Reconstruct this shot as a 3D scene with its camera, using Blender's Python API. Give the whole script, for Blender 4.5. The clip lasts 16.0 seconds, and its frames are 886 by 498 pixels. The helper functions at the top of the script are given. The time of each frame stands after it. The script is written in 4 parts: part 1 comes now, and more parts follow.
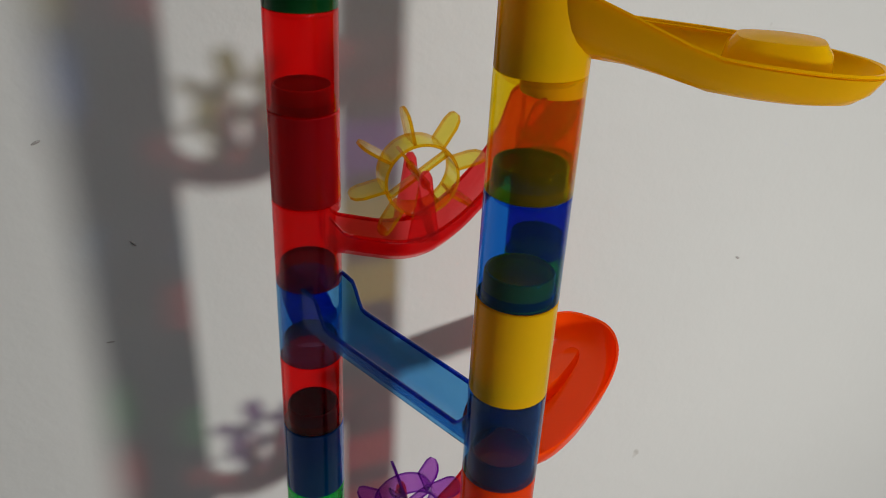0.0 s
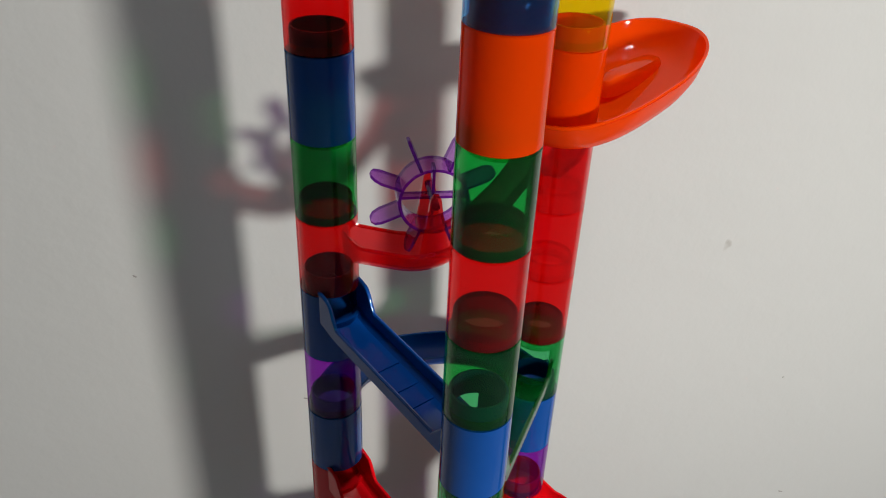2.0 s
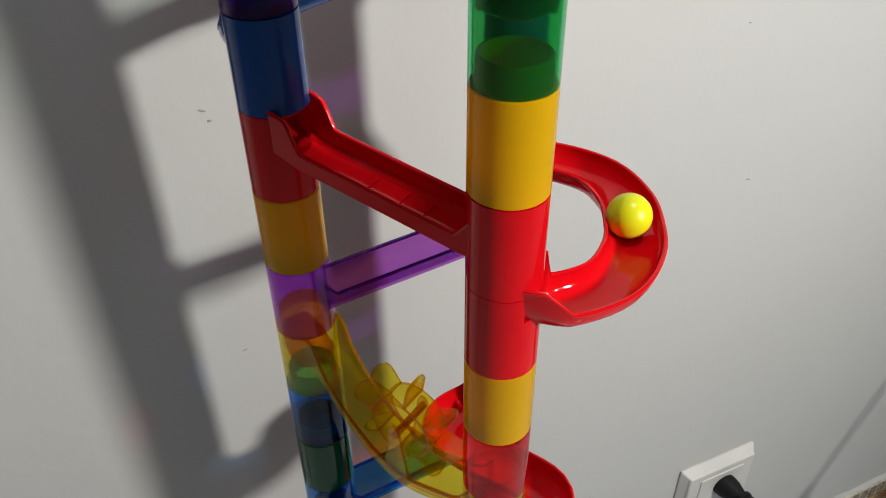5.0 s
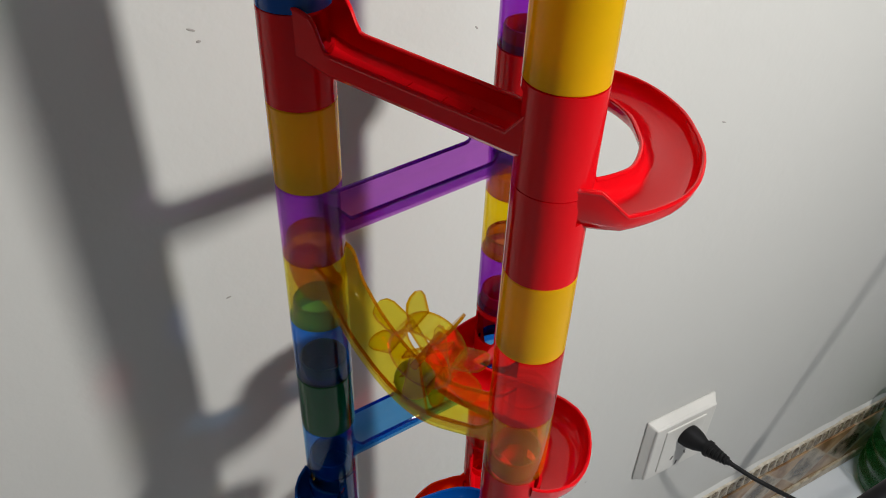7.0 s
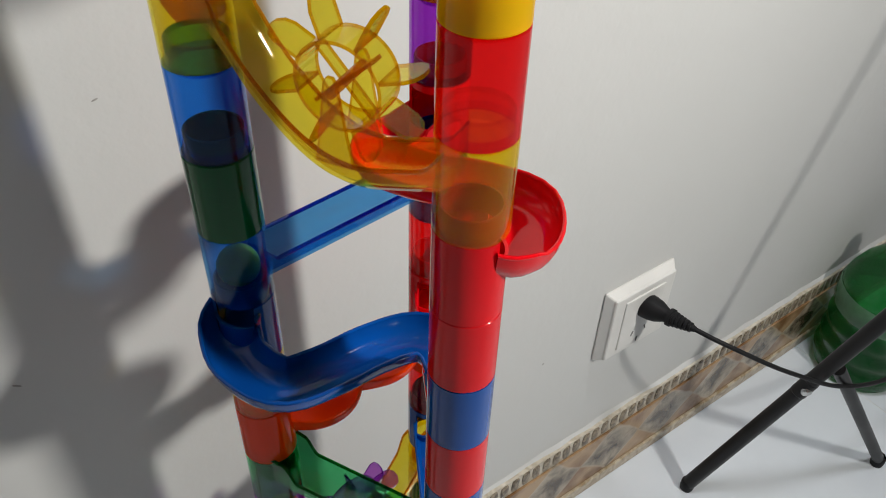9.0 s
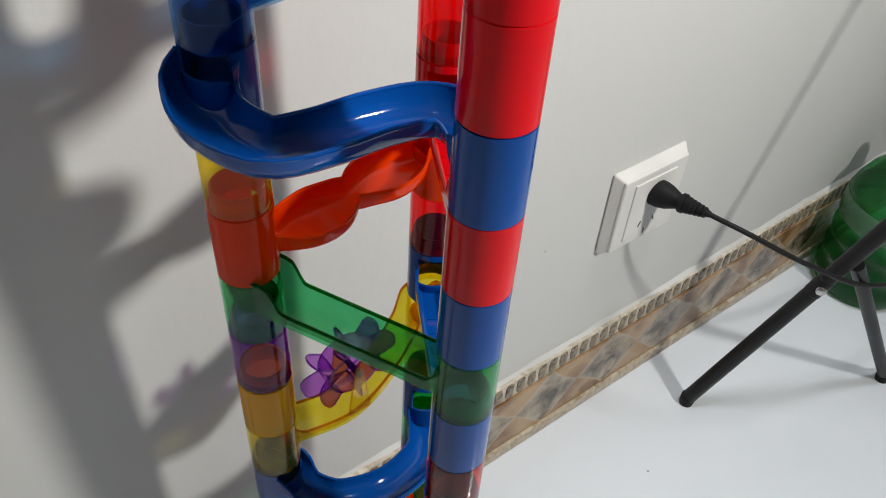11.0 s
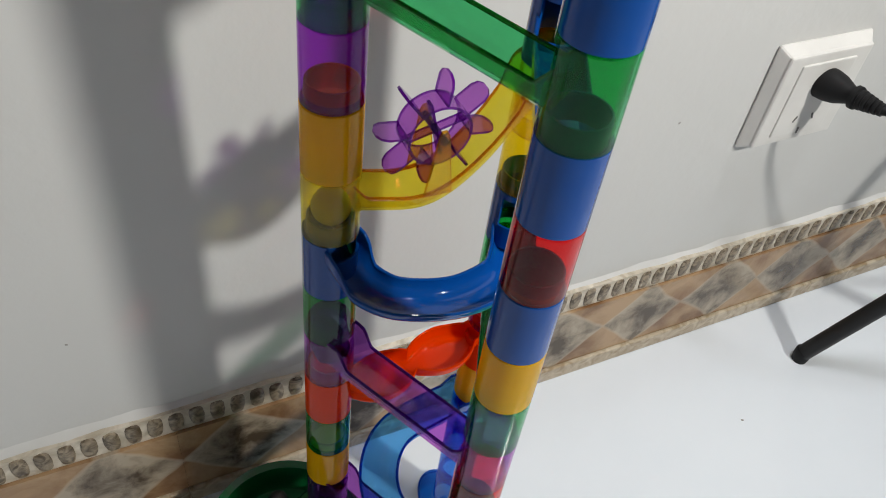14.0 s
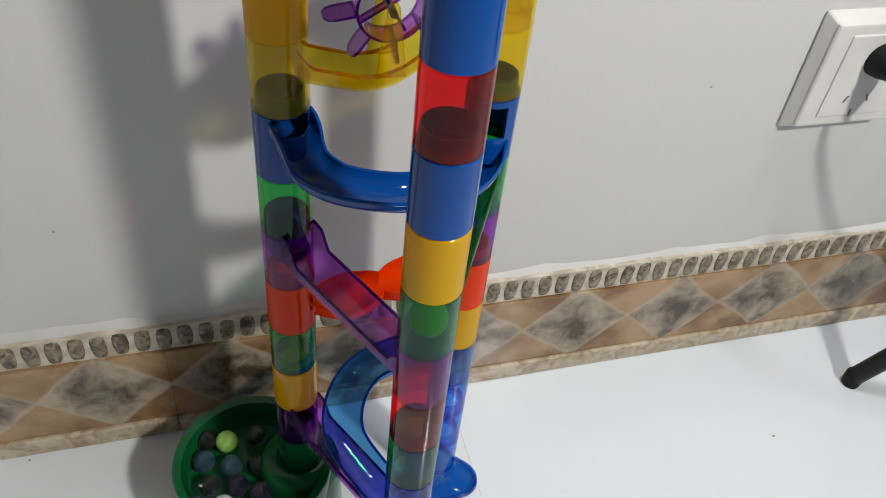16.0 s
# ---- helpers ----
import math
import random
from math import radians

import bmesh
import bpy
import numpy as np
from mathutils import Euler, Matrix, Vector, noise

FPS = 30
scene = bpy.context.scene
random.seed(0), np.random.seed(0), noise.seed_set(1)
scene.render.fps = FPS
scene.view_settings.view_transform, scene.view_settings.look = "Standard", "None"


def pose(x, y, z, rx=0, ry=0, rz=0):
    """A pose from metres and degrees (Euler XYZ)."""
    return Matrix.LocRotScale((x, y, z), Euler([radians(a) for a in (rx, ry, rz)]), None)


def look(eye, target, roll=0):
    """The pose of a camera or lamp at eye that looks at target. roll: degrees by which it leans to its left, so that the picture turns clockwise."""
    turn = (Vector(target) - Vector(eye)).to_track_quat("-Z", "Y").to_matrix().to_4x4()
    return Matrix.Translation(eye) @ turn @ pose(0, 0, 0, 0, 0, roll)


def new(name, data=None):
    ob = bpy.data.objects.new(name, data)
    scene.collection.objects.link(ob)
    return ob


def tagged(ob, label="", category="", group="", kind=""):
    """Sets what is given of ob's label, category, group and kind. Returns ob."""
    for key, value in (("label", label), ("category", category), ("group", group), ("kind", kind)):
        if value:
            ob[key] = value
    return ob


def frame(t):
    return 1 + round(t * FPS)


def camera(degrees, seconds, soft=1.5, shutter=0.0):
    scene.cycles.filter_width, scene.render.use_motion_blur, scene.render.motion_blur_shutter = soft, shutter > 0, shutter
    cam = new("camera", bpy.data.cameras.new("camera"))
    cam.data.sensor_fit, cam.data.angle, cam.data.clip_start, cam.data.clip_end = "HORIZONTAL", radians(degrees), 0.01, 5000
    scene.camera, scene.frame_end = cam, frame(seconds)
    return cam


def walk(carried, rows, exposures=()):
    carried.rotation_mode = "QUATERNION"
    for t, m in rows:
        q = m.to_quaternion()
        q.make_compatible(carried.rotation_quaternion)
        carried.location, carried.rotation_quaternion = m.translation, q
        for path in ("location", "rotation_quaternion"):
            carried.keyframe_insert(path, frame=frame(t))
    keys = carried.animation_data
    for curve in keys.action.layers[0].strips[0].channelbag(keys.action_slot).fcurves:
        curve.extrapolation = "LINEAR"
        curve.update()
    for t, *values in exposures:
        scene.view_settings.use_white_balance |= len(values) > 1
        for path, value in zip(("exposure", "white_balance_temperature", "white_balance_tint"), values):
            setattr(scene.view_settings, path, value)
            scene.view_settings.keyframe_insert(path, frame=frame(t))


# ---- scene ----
# ---- camera ----
cam = camera(56.66, 16.0, soft=1.0)
ROWS = [  # seconds, place, turn
    (0.0, 0.0354, -0.0063, 1.1909, 61.90, -2.72, 7.01),
    (0.5, 0.0521, -0.0025, 1.1588, 61.51, -2.85, 10.74),
    (1.0, 0.0637, -0.0001, 1.1317, 60.61, -2.41, 12.66),
    (1.5, 0.0706, -0.0018, 1.1012, 58.21, -1.97, 15.38),
    (2.0, 0.0791, -0.0041, 1.0658, 57.51, -2.18, 16.87),
    (2.5, 0.0891, -0.0037, 1.0339, 56.96, -1.44, 17.25),
    (3.0, 0.0827, -0.0033, 0.9996, 55.82, -1.05, 16.56),
    (3.5, 0.0676, 0.0028, 0.9660, 53.63, -0.29, 13.27),
    (4.0, 0.0518, 0.0006, 0.9440, 53.14, 0.21, 9.40),
    (4.5, 0.0384, 0.0038, 0.9174, 52.66, 0.53, 4.85),
    (7.0, -0.0106, 0.0012, 0.8737, 51.36, -1.85, -3.50),
    (7.5, -0.0073, -0.0058, 0.8424, 49.37, -2.27, -3.98),
    (8.0, -0.0001, 0.0004, 0.8106, 48.37, -2.13, -3.23),
    (8.5, -0.0026, 0.0083, 0.7859, 48.36, -1.97, -7.02),
    (9.0, -0.0077, 0.0116, 0.7659, 49.01, -1.65, -9.81),
    (9.5, -0.0142, 0.0075, 0.7315, 47.86, -2.23, -9.23),
    (12.0, -0.0318, 0.0180, 0.6454, 46.60, -3.69, -11.94),
    (12.5, -0.0395, 0.0144, 0.6253, 46.02, -3.79, -11.09),
    (13.0, -0.0362, 0.0101, 0.6035, 45.21, -4.35, -8.12),
    (13.5, -0.0267, 0.0066, 0.5802, 45.12, -5.38, -4.12),
    (14.0, -0.0120, 0.0054, 0.5568, 44.23, -6.08, 1.24),
    (14.5, 0.0101, -0.0020, 0.5400, 44.42, -6.25, 5.56),
    (15.0, 0.0325, -0.0140, 0.5280, 45.68, -6.05, 7.73),
    (15.5, 0.0585, -0.0142, 0.5208, 46.17, -5.32, 9.45),
    (16.0, 0.0631, -0.0201, 0.5069, 46.58, -5.17, 10.88),
]
LIGHTNESS = [(0.0, -0.34), (1.0, -0.24), (2.5, -0.08), (5.0, 0.08), (8.0, 0.28), (9.5, 0.44), (12.0, 0.66), (16.0, 0.75)]   # the film's own drift in exposure
walk(cam, [(t, pose(x, y, z, a, b, c)) for t, x, y, z, a, b, c in ROWS], LIGHTNESS)

# ---- plan: the tower's three columns, its storeys, the wall ----
R = 0.01204          # outer radius of a tube
P = 0.03279          # height of one storey
COL = dict(A=Vector((-0.03844, 0.24897)), B=Vector((0.03767, 0.19797)), C=Vector((0.04377, 0.28939)))
MID = (COL["A"] + COL["B"] + COL["C"]) / 3
WALL = Matrix.Rotation(radians(26), 4, "Z")     # x along the wall, y into it
WY = 0.3225                                     # the wall's face


def Z(i):
    """Height of the seam above storey i."""
    return 1.1350 - P * i


# ---- light: a bright lamp beside the tower, a ceiling light over the wall ----
world = bpy.data.worlds.new("world")
scene.world = world
world.use_nodes = True
wb = world.node_tree.nodes["Background"]
wb.inputs[0].default_value = (0.80, 0.88, 1.0, 1)
wb.inputs[1].default_value = 0.18
scene.cycles.transparent_max_bounces = 32
scene.cycles.caustics_refractive = False
lamp = new("table_lamp_light", bpy.data.lights.new("table_lamp_light", "AREA"))
lamp.data.shape, lamp.data.size, lamp.data.energy, lamp.data.color = "DISK", 0.085, 4.1, (0.985, 0.96, 0.90)
lamp.matrix_world = look((0.780, -0.209, 1.08), (0.08, 0.34, 0.74))
lamp.data.spread = radians(124)
fill = new("ceiling_light", bpy.data.lights.new("ceiling_light", "AREA"))
fill.data.shape, fill.data.size, fill.data.energy, fill.data.color = "DISK", 0.30, 10.3, (0.95, 0.97, 1.0)
fill.matrix_world = look((0.44, 0.19, 2.42), (0.44, 0.20, 0))


# ---- materials ----
def nodes_of(name):
    m = bpy.data.materials.new(name)
    m.use_nodes = True
    nt = m.node_tree
    return m, nt, nt.nodes["Principled BSDF"]


def add(nt, kind, **values):
    n = nt.nodes.new(kind)
    for key, v in values.items():
        n.inputs[key.replace("_", " ")].default_value = v
    return n


def plastic(name, c, rough=0.075, gloss=0.34):
    """Opaque moulded plastic with fine scratches and slight tone drift."""
    m, nt, b = nodes_of(name)
    tc = nt.nodes.new("ShaderNodeTexCoord")
    n1 = add(nt, "ShaderNodeTexNoise", Scale=30.0, Detail=3.0)
    n2 = add(nt, "ShaderNodeTexNoise", Scale=900.0, Detail=2.0)
    ramp = nt.nodes.new("ShaderNodeMixRGB")
    ramp.inputs[1].default_value = (*[v * 0.86 for v in c], 1)
    ramp.inputs[2].default_value = (*[min(1, v * 1.12) for v in c], 1)
    rr = nt.nodes.new("ShaderNodeMapRange")
    rr.inputs[3].default_value, rr.inputs[4].default_value = rough * 0.7, rough * 1.5
    bump = add(nt, "ShaderNodeBump", Strength=0.05, Distance=0.0004)
    nt.links.new(tc.outputs["Object"], n1.inputs["Vector"])
    nt.links.new(tc.outputs["Object"], n2.inputs["Vector"])
    nt.links.new(n1.outputs["Fac"], ramp.inputs[0])
    nt.links.new(ramp.outputs[0], b.inputs["Base Color"])
    nt.links.new(n1.outputs["Fac"], rr.inputs[0])
    nt.links.new(rr.outputs[0], b.inputs["Roughness"])
    nt.links.new(n2.outputs["Fac"], bump.inputs["Height"])
    nt.links.new(bump.outputs[0], b.inputs["Normal"])
    b.inputs["Subsurface Weight"].default_value = 0.0
    b.inputs["Specular IOR Level"].default_value = gloss
    return m


def clear(name, c, body, haze=0.09, rough=0.03, bend=0.42):
    """Tinted see-through plastic: every skin that light crosses tints it; a little haze, gloss by angle."""
    m, nt, b = nodes_of(name)
    nt.nodes.remove(b)
    out = nt.nodes["Material Output"]
    through_ = add(nt, "ShaderNodeBsdfTransparent", Color=(*c, 1))
    bent = add(nt, "ShaderNodeBsdfRefraction", Color=(*c, 1), Roughness=0.0, IOR=1.003)
    tr = add(nt, "ShaderNodeMixShader", Fac=bend)
    nt.links.new(through_.outputs[0], tr.inputs[1])
    nt.links.new(bent.outputs[0], tr.inputs[2])
    df = add(nt, "ShaderNodeBsdfDiffuse", Color=(*body, 1))
    tl = add(nt, "ShaderNodeBsdfTranslucent", Color=(*body, 1))
    gl = add(nt, "ShaderNodeBsdfGlossy", Roughness=rough, Color=(1, 1, 1, 1))
    lw = add(nt, "ShaderNodeLayerWeight", Blend=0.5)
    pw = nt.nodes.new("ShaderNodeMath")
    pw.operation, pw.inputs[1].default_value = "POWER", 4.0
    fr = nt.nodes.new("ShaderNodeMath")
    fr.operation, fr.inputs[1].default_value, fr.inputs[2].default_value = "MULTIPLY_ADD", 0.60, 0.026
    nt.links.new(lw.outputs["Facing"], pw.inputs[0])
    nt.links.new(pw.outputs[0], fr.inputs[0])
    tc = nt.nodes.new("ShaderNodeTexCoord")
    n1 = add(nt, "ShaderNodeTexNoise", Scale=60.0, Detail=3.0)
    mr = nt.nodes.new("ShaderNodeMapRange")
    mr.inputs[3].default_value, mr.inputs[4].default_value = haze * 0.6, haze * 1.5
    m1, m2, m3 = (nt.nodes.new("ShaderNodeMixShader") for _ in range(3))
    nt.links.new(tc.outputs["Object"], n1.inputs["Vector"])
    nt.links.new(n1.outputs["Fac"], mr.inputs[0])
    m1.inputs[0].default_value = 0.5
    nt.links.new(df.outputs[0], m1.inputs[1])
    nt.links.new(tl.outputs[0], m1.inputs[2])
    nt.links.new(mr.outputs[0], m2.inputs[0])
    nt.links.new(tr.outputs[0], m2.inputs[1])
    nt.links.new(m1.outputs[0], m2.inputs[2])
    nt.links.new(fr.outputs[0], m3.inputs[0])
    nt.links.new(m2.outputs[0], m3.inputs[1])
    nt.links.new(gl.outputs[0], m3.inputs[2])
    nt.links.new(m3.outputs[0], out.inputs["Surface"])
    return m


MAT = {
    "R": plastic("red_plastic", (0.80, 0.004, 0.010), 0.055),
    "B": plastic("blue_plastic", (0.002, 0.062, 0.30), 0.055),
    "G": plastic("green_plastic", (0.003, 0.095, 0.025)),
    "Y": plastic("yellow_plastic", (0.88, 0.55, 0.003)),
    "O": plastic("orange_plastic", (1.0, 0.072, 0.0), 0.055),
}
TINT = {  # what one wall of see-through plastic lets through, and the tone of its haze
    "r": ("clear_red", (0.98, 0.055, 0.06), (0.90, 0.010, 0.016)),
    "b": ("clear_blue", (0.11, 0.44, 0.90), (0.005, 0.13, 0.50)),
    "g": ("clear_green", (0.09, 0.68, 0.25), (0.005, 0.28, 0.05)),
    "y": ("clear_yellow", (0.99, 0.83, 0.05), (0.85, 0.56, 0.004)),
    "p": ("clear_purple", (0.56, 0.15, 0.74), (0.22, 0.02, 0.40)),
}
THIN = {"Y": plastic("thin_yellow_plastic", (0.92, 0.60, 0.003)), "O": plastic("thin_orange_plastic", (1.0, 0.105, 0.002), 0.055)}
for m, c, f in ((MAT["O"], (1.0, 0.075, 0.002), 0.46), (MAT["Y"], (0.95, 0.44, 0.004), 0.40), (MAT["R"], (0.85, 0.01, 0.012), 0.22),
                (THIN["Y"], (0.98, 0.66, 0.01), 0.50), (THIN["O"], (1.0, 0.105, 0.002), 0.55)):
    mo = m.node_tree     # thin mouldings that let some light through
    tl = add(mo, "ShaderNodeBsdfTranslucent", Color=(*c, 1))
    ms = add(mo, "ShaderNodeMixShader", Fac=f)
    mo.links.new(mo.nodes["Principled BSDF"].outputs[0], ms.inputs[1])
    mo.links.new(tl.outputs[0], ms.inputs[2])
    mo.links.new(ms.outputs[0], mo.nodes["Material Output"].inputs["Surface"])
SOLID, EDGE = {}, {}
for key, (name, c, body) in TINT.items():
    MAT[key] = clear(name, c, body)
    SOLID[key] = clear(name + "_moulding", [v ** 0.46 for v in c], body, 0.10)
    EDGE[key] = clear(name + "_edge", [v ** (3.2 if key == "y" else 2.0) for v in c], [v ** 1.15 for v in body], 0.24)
for key in "RBGYO":
    SOLID[key] = EDGE[key] = MAT[key]
HUE = dict(r="red", b="blue", g="green", y="yellow", p="purple", o="orange")


# ---- building helpers ----
def empty(name, m=Matrix()):
    ob = new(name)
    ob.empty_display_size = 0.01
    ob.matrix_world = m
    return ob


def part(name, bm, material, parent=None, label="", smooth=True):
    me = bpy.data.meshes.new(name)
    if smooth:
        for f in bm.faces:
            f.smooth = True
    bm.to_mesh(me)
    bm.free()
    me.materials.append(material)
    if smooth:
        me.set_sharp_from_angle(angle=radians(38))
    ob = new(name, me)
    if parent is not None:
        ob.parent = parent
    if label:
        ob["label"] = label
    return ob


def lathe(profile, n=40, closed=True):
    """Spin (radius, height) points about the upright axis."""
    bm = bmesh.new()
    rings = [[bm.verts.new((r * math.cos(2 * math.pi * k / n), r * math.sin(2 * math.pi * k / n), z)) for k in range(n)] for r, z in profile]
    for a, b in zip(rings, rings[1:]):
        for k in range(n):
            bm.faces.new((a[k], a[(k + 1) % n], b[(k + 1) % n], b[k]))
    return bm


def tube_body():
    t = 0.0013
    return lathe([(R - t, 0.003), (R - t, 0.0), (R - 0.0003, 0.0), (R, 0.0003), (R, P - 0.0007), (R - 0.0004, P - 0.0003), (R - t - 0.0004, P - 0.0003)])


def neck_body():
    r = R * 0.86
    return lathe([(r - 0.001, -0.002), (r, 0.0), (r - 0.0002, 0.0078), (r - 0.0005, 0.0084), (r - 0.0012, 0.0084), (r - 0.0014, 0.007)])


def start_body(angle, top=0.0, low=0.40, spread=50):
    """A tube whose side is open towards an angle, from its top down to the chute's floor."""
    n, m, bm = 48, 10, bmesh.new()
    zs = [P * (1 - k / m) for k in range(m + 1)]
    ring = [[bm.verts.new((R * math.cos(angle + 2 * math.pi * k / n), R * math.sin(angle + 2 * math.pi * k / n), min(z, P - 0.0004))) for k in range(n)] for z in zs]
    for j in range(m):
        for k in range(n):
            off = min(k, n - 1 - k) * 360 / n
            if off < spread and j / m < low and j / m >= top:
                continue
            bm.faces.new((ring[j][k], ring[j + 1][k], ring[j + 1][(k + 1) % n], ring[j][(k + 1) % n]))
    loose = [v for v in bm.verts if not v.link_faces]
    bmesh.ops.delete(bm, geom=loose, context="VERTS")
    bmesh.ops.recalc_face_normals(bm, faces=bm.faces)
    bmesh.ops.solidify(bm, geom=list(bm.faces), thickness=0.0011)
    return bm


def scoop(angle, floor_):
    """The rounded pocket in a start tube that turns a falling marble out into the chute."""
    bm, r, n, m = bmesh.new(), R * 0.84, 28, 7
    rows = []
    for j in range(m + 1):
        a, row = math.pi / 2 * j / m, []
        for k in range(n):
            th = 2 * math.pi * k / n
            back = min(1.0, max(0.0, 0.25 - math.cos(th)))      # how far behind the mouth
            f = r * math.sin(a) ** 0.7
            row.append(bm.verts.new((f * math.cos(angle + th), f * math.sin(angle + th), floor_ + 0.0135 * (1 - math.cos(a)) * back)))
        rows.append(row)
    for a, b in zip(rows, rows[1:]):
        for k in range(n):
            bm.faces.new((a[k], b[k], b[(k + 1) % n], a[(k + 1) % n]))
    bmesh.ops.remove_doubles(bm, verts=bm.verts, dist=0.00002)
    bmesh.ops.recalc_face_normals(bm, faces=bm.faces)
    bmesh.ops.solidify(bm, geom=list(bm.faces), thickness=0.0009)
    return bm




def tube(kind, col, i):
    """One straight connector tube of the stack."""
    opaque = kind.isupper()
    hue = HUE[kind.lower()]
    ob = empty("connector_tube", Matrix.Translation((*COL[col], Z(i + 1))))
    tagged(ob, f"{'opaque' if opaque else 'see-through'} {hue} plastic connector tube stacked in the marble run", "toy tube", "connector tubes")
    part("tube_wall", tube_body(), MAT[kind], ob)
    nk = part("neck", neck_body(), MAT[kind], ob)
    nk.matrix_basis = Matrix.Translation((0, 0, P - 0.0004))
    return ob


def smooth_path(points, n):
    """A Catmull-Rom curve through points of any size."""
    pts = [np.array(p, float) for p in points]
    pts = [2 * pts[0] - pts[1]] + pts + [2 * pts[-1] - pts[-2]]
    out = []
    segs = len(pts) - 3
    for k in range(n + 1):
        x = k / n * segs
        j = min(int(x), segs - 1)
        u = x - j
        a, b, c, d = pts[j:j + 4]
        out.append(0.5 * (2 * b + (c - a) * u + (2 * a - 5 * b + 4 * c - d) * u * u + (3 * b - 3 * c + d - a) * u ** 3))
    return out


def sweep(stations, section):
    """Loft section(k), a closed list of (across, up), along stations (x, y, z); capped at both ends."""
    bm = bmesh.new()
    rings = []
    n = len(stations)
    for k, s in enumerate(stations):
        a, b = stations[max(k - 1, 0)], stations[min(k + 1, n - 1)]
        d = Vector((b[0] - a[0], b[1] - a[1])).normalized()
        side = Vector((-d.y, d.x))
        rings.append([bm.verts.new((s[0] + side.x * x, s[1] + side.y * x, s[2] + y)) for x, y in section(k)])
    m = len(rings[0])
    for a, b in zip(rings, rings[1:]):
        for k in range(m):
            bm.faces.new((a[k], a[(k + 1) % m], b[(k + 1) % m], b[k]))
    bm.faces.new(rings[0])
    bm.faces.new(rings[-1][::-1])
    bmesh.ops.recalc_face_normals(bm, faces=bm.faces)
    return bm


def trough(path, heights, width, t=0.0011, rounded=False, steep=1.3):
    """An open U chute along path; heights: (left, right) of its walls at each station."""
    def section(k):
        hl, hr = heights[k]
        if rounded:
            arc = [(-math.cos(a), 1 - math.sin(a)) for a in [math.pi * j / 12 for j in range(13)]]
            width_ = width[k]
            outer = [(-x * width_, (hl if x < 0 else hr) * y ** steep - t * (1 - y)) for x, y in arc]
            inner = [(-x * (width_ - t), (hl if x < 0 else hr) * y ** steep) for x, y in arc]
            return outer + inner[::-1]
        w, f = width[k], 0.0016
        return [(w, hl), (w, f), (w * 0.72, -t), (-w * 0.72, -t), (-w, f), (-w, hr), (-w + t, hr), (-w + t, f + t * 0.6), (-w * 0.66, 0), (w * 0.66, 0), (w - t, f + t * 0.6), (w - t, hl)]
    return sweep(path, section)


def beads(path, heights, width, sign, r=0.0008):
    """The rounded lip along one wall of a chute."""
    def section(k):
        h = heights[k][0 if sign > 0 else 1]
        return [(sign * (width[k] - 0.0005) + r * math.cos(a), h + r * math.sin(a)) for a in [j * math.pi / 4 for j in range(8)]]
    return sweep(path, section)


def local(start, end, along, out):
    """A plan point given, in tube radii, along the way from column start to end, and out from the tower's middle."""
    a, b = COL[start], COL[end]
    e = (b - a).normalized()
    m = Vector((-e.y, e.x))
    if m.dot(a - MID) < 0:
        m = -m
    return a + e * along * R + m * out * R


SPAN = (COL["B"] - COL["A"]).length / R        # column spacing in radii
# centrelines as (along, out), in radii, and floors as (share, storeys below the start's top seam)
SHAPE = {
    "straight": ([(0.55, 0), (2.5, 0), (5, 0), (SPAN - 0.55, 0)], [(0, 0.42), (0.12, 0.52), (1, 0.735)]),
    "curve": ([(0.0, 0.5), (0.0, 1.5), (0.9, 2.85), (2.4, 3.56), (SPAN / 2, 3.70), (SPAN - 2.4, 3.56), (SPAN - 0.9, 2.85), (SPAN, 1.5), (SPAN, 0.5)], [(0, 0.40), (0.1, 0.42), (1, 0.62)]),
    "inner": ([(0.25, -0.5), (0.7, -1.3), (1.7, -2.3), (SPAN / 2, -2.8), (SPAN - 1.7, -2.3), (SPAN - 0.7, -1.3), (SPAN - 0.25, -0.5)], [(0, 0.52), (0.1, 0.83), (1, 1.10)]),
    "ess": ([(0.0, 0.5), (0.1, 1.05), (1.0, 1.78), (2.5, 1.92), (3.45, 0.80), (4.25, -0.72), (5.2, -1.9), (6.2, -1.9), (7.0, -1.1), (SPAN - 0.35, -0.4)], [(0, 0.46), (0.08, 0.66), (1, 0.92)]),
    "wave": ([(0.5, 0), (1.2, -0.05), (2.4, -0.20), (3.8, -0.10), (5.2, -0.20), (6.4, -0.05), (SPAN - 0.5, 0)], [(0, 0.40), (0.12, 0.50), (0.46, 0.60), (0.54, 0.72), (0.90, 0.82), (1, 0.86)]),
    "wheel": ([(0.5, 0), (2.2, 0), (4.5, 0), (SPAN - 0.5, 0)], [(0, 0.44), (0.10, 0.60), (0.22, 1.08), (0.38, 1.50), (0.52, 1.72), (0.66, 1.77), (0.80, 1.68), (1, 1.54)]),
    "bottom": ([(0.3, -0.4), (1.0, -1.9), (2.2, -3.6), (SPAN / 2, -4.1), (SPAN - 2.2, -3.6), (SPAN - 1.0, -1.9), (SPAN - 0.3, -0.4)], [(0, 0.30), (0.08, 0.42), (1, 1.60)]),
}


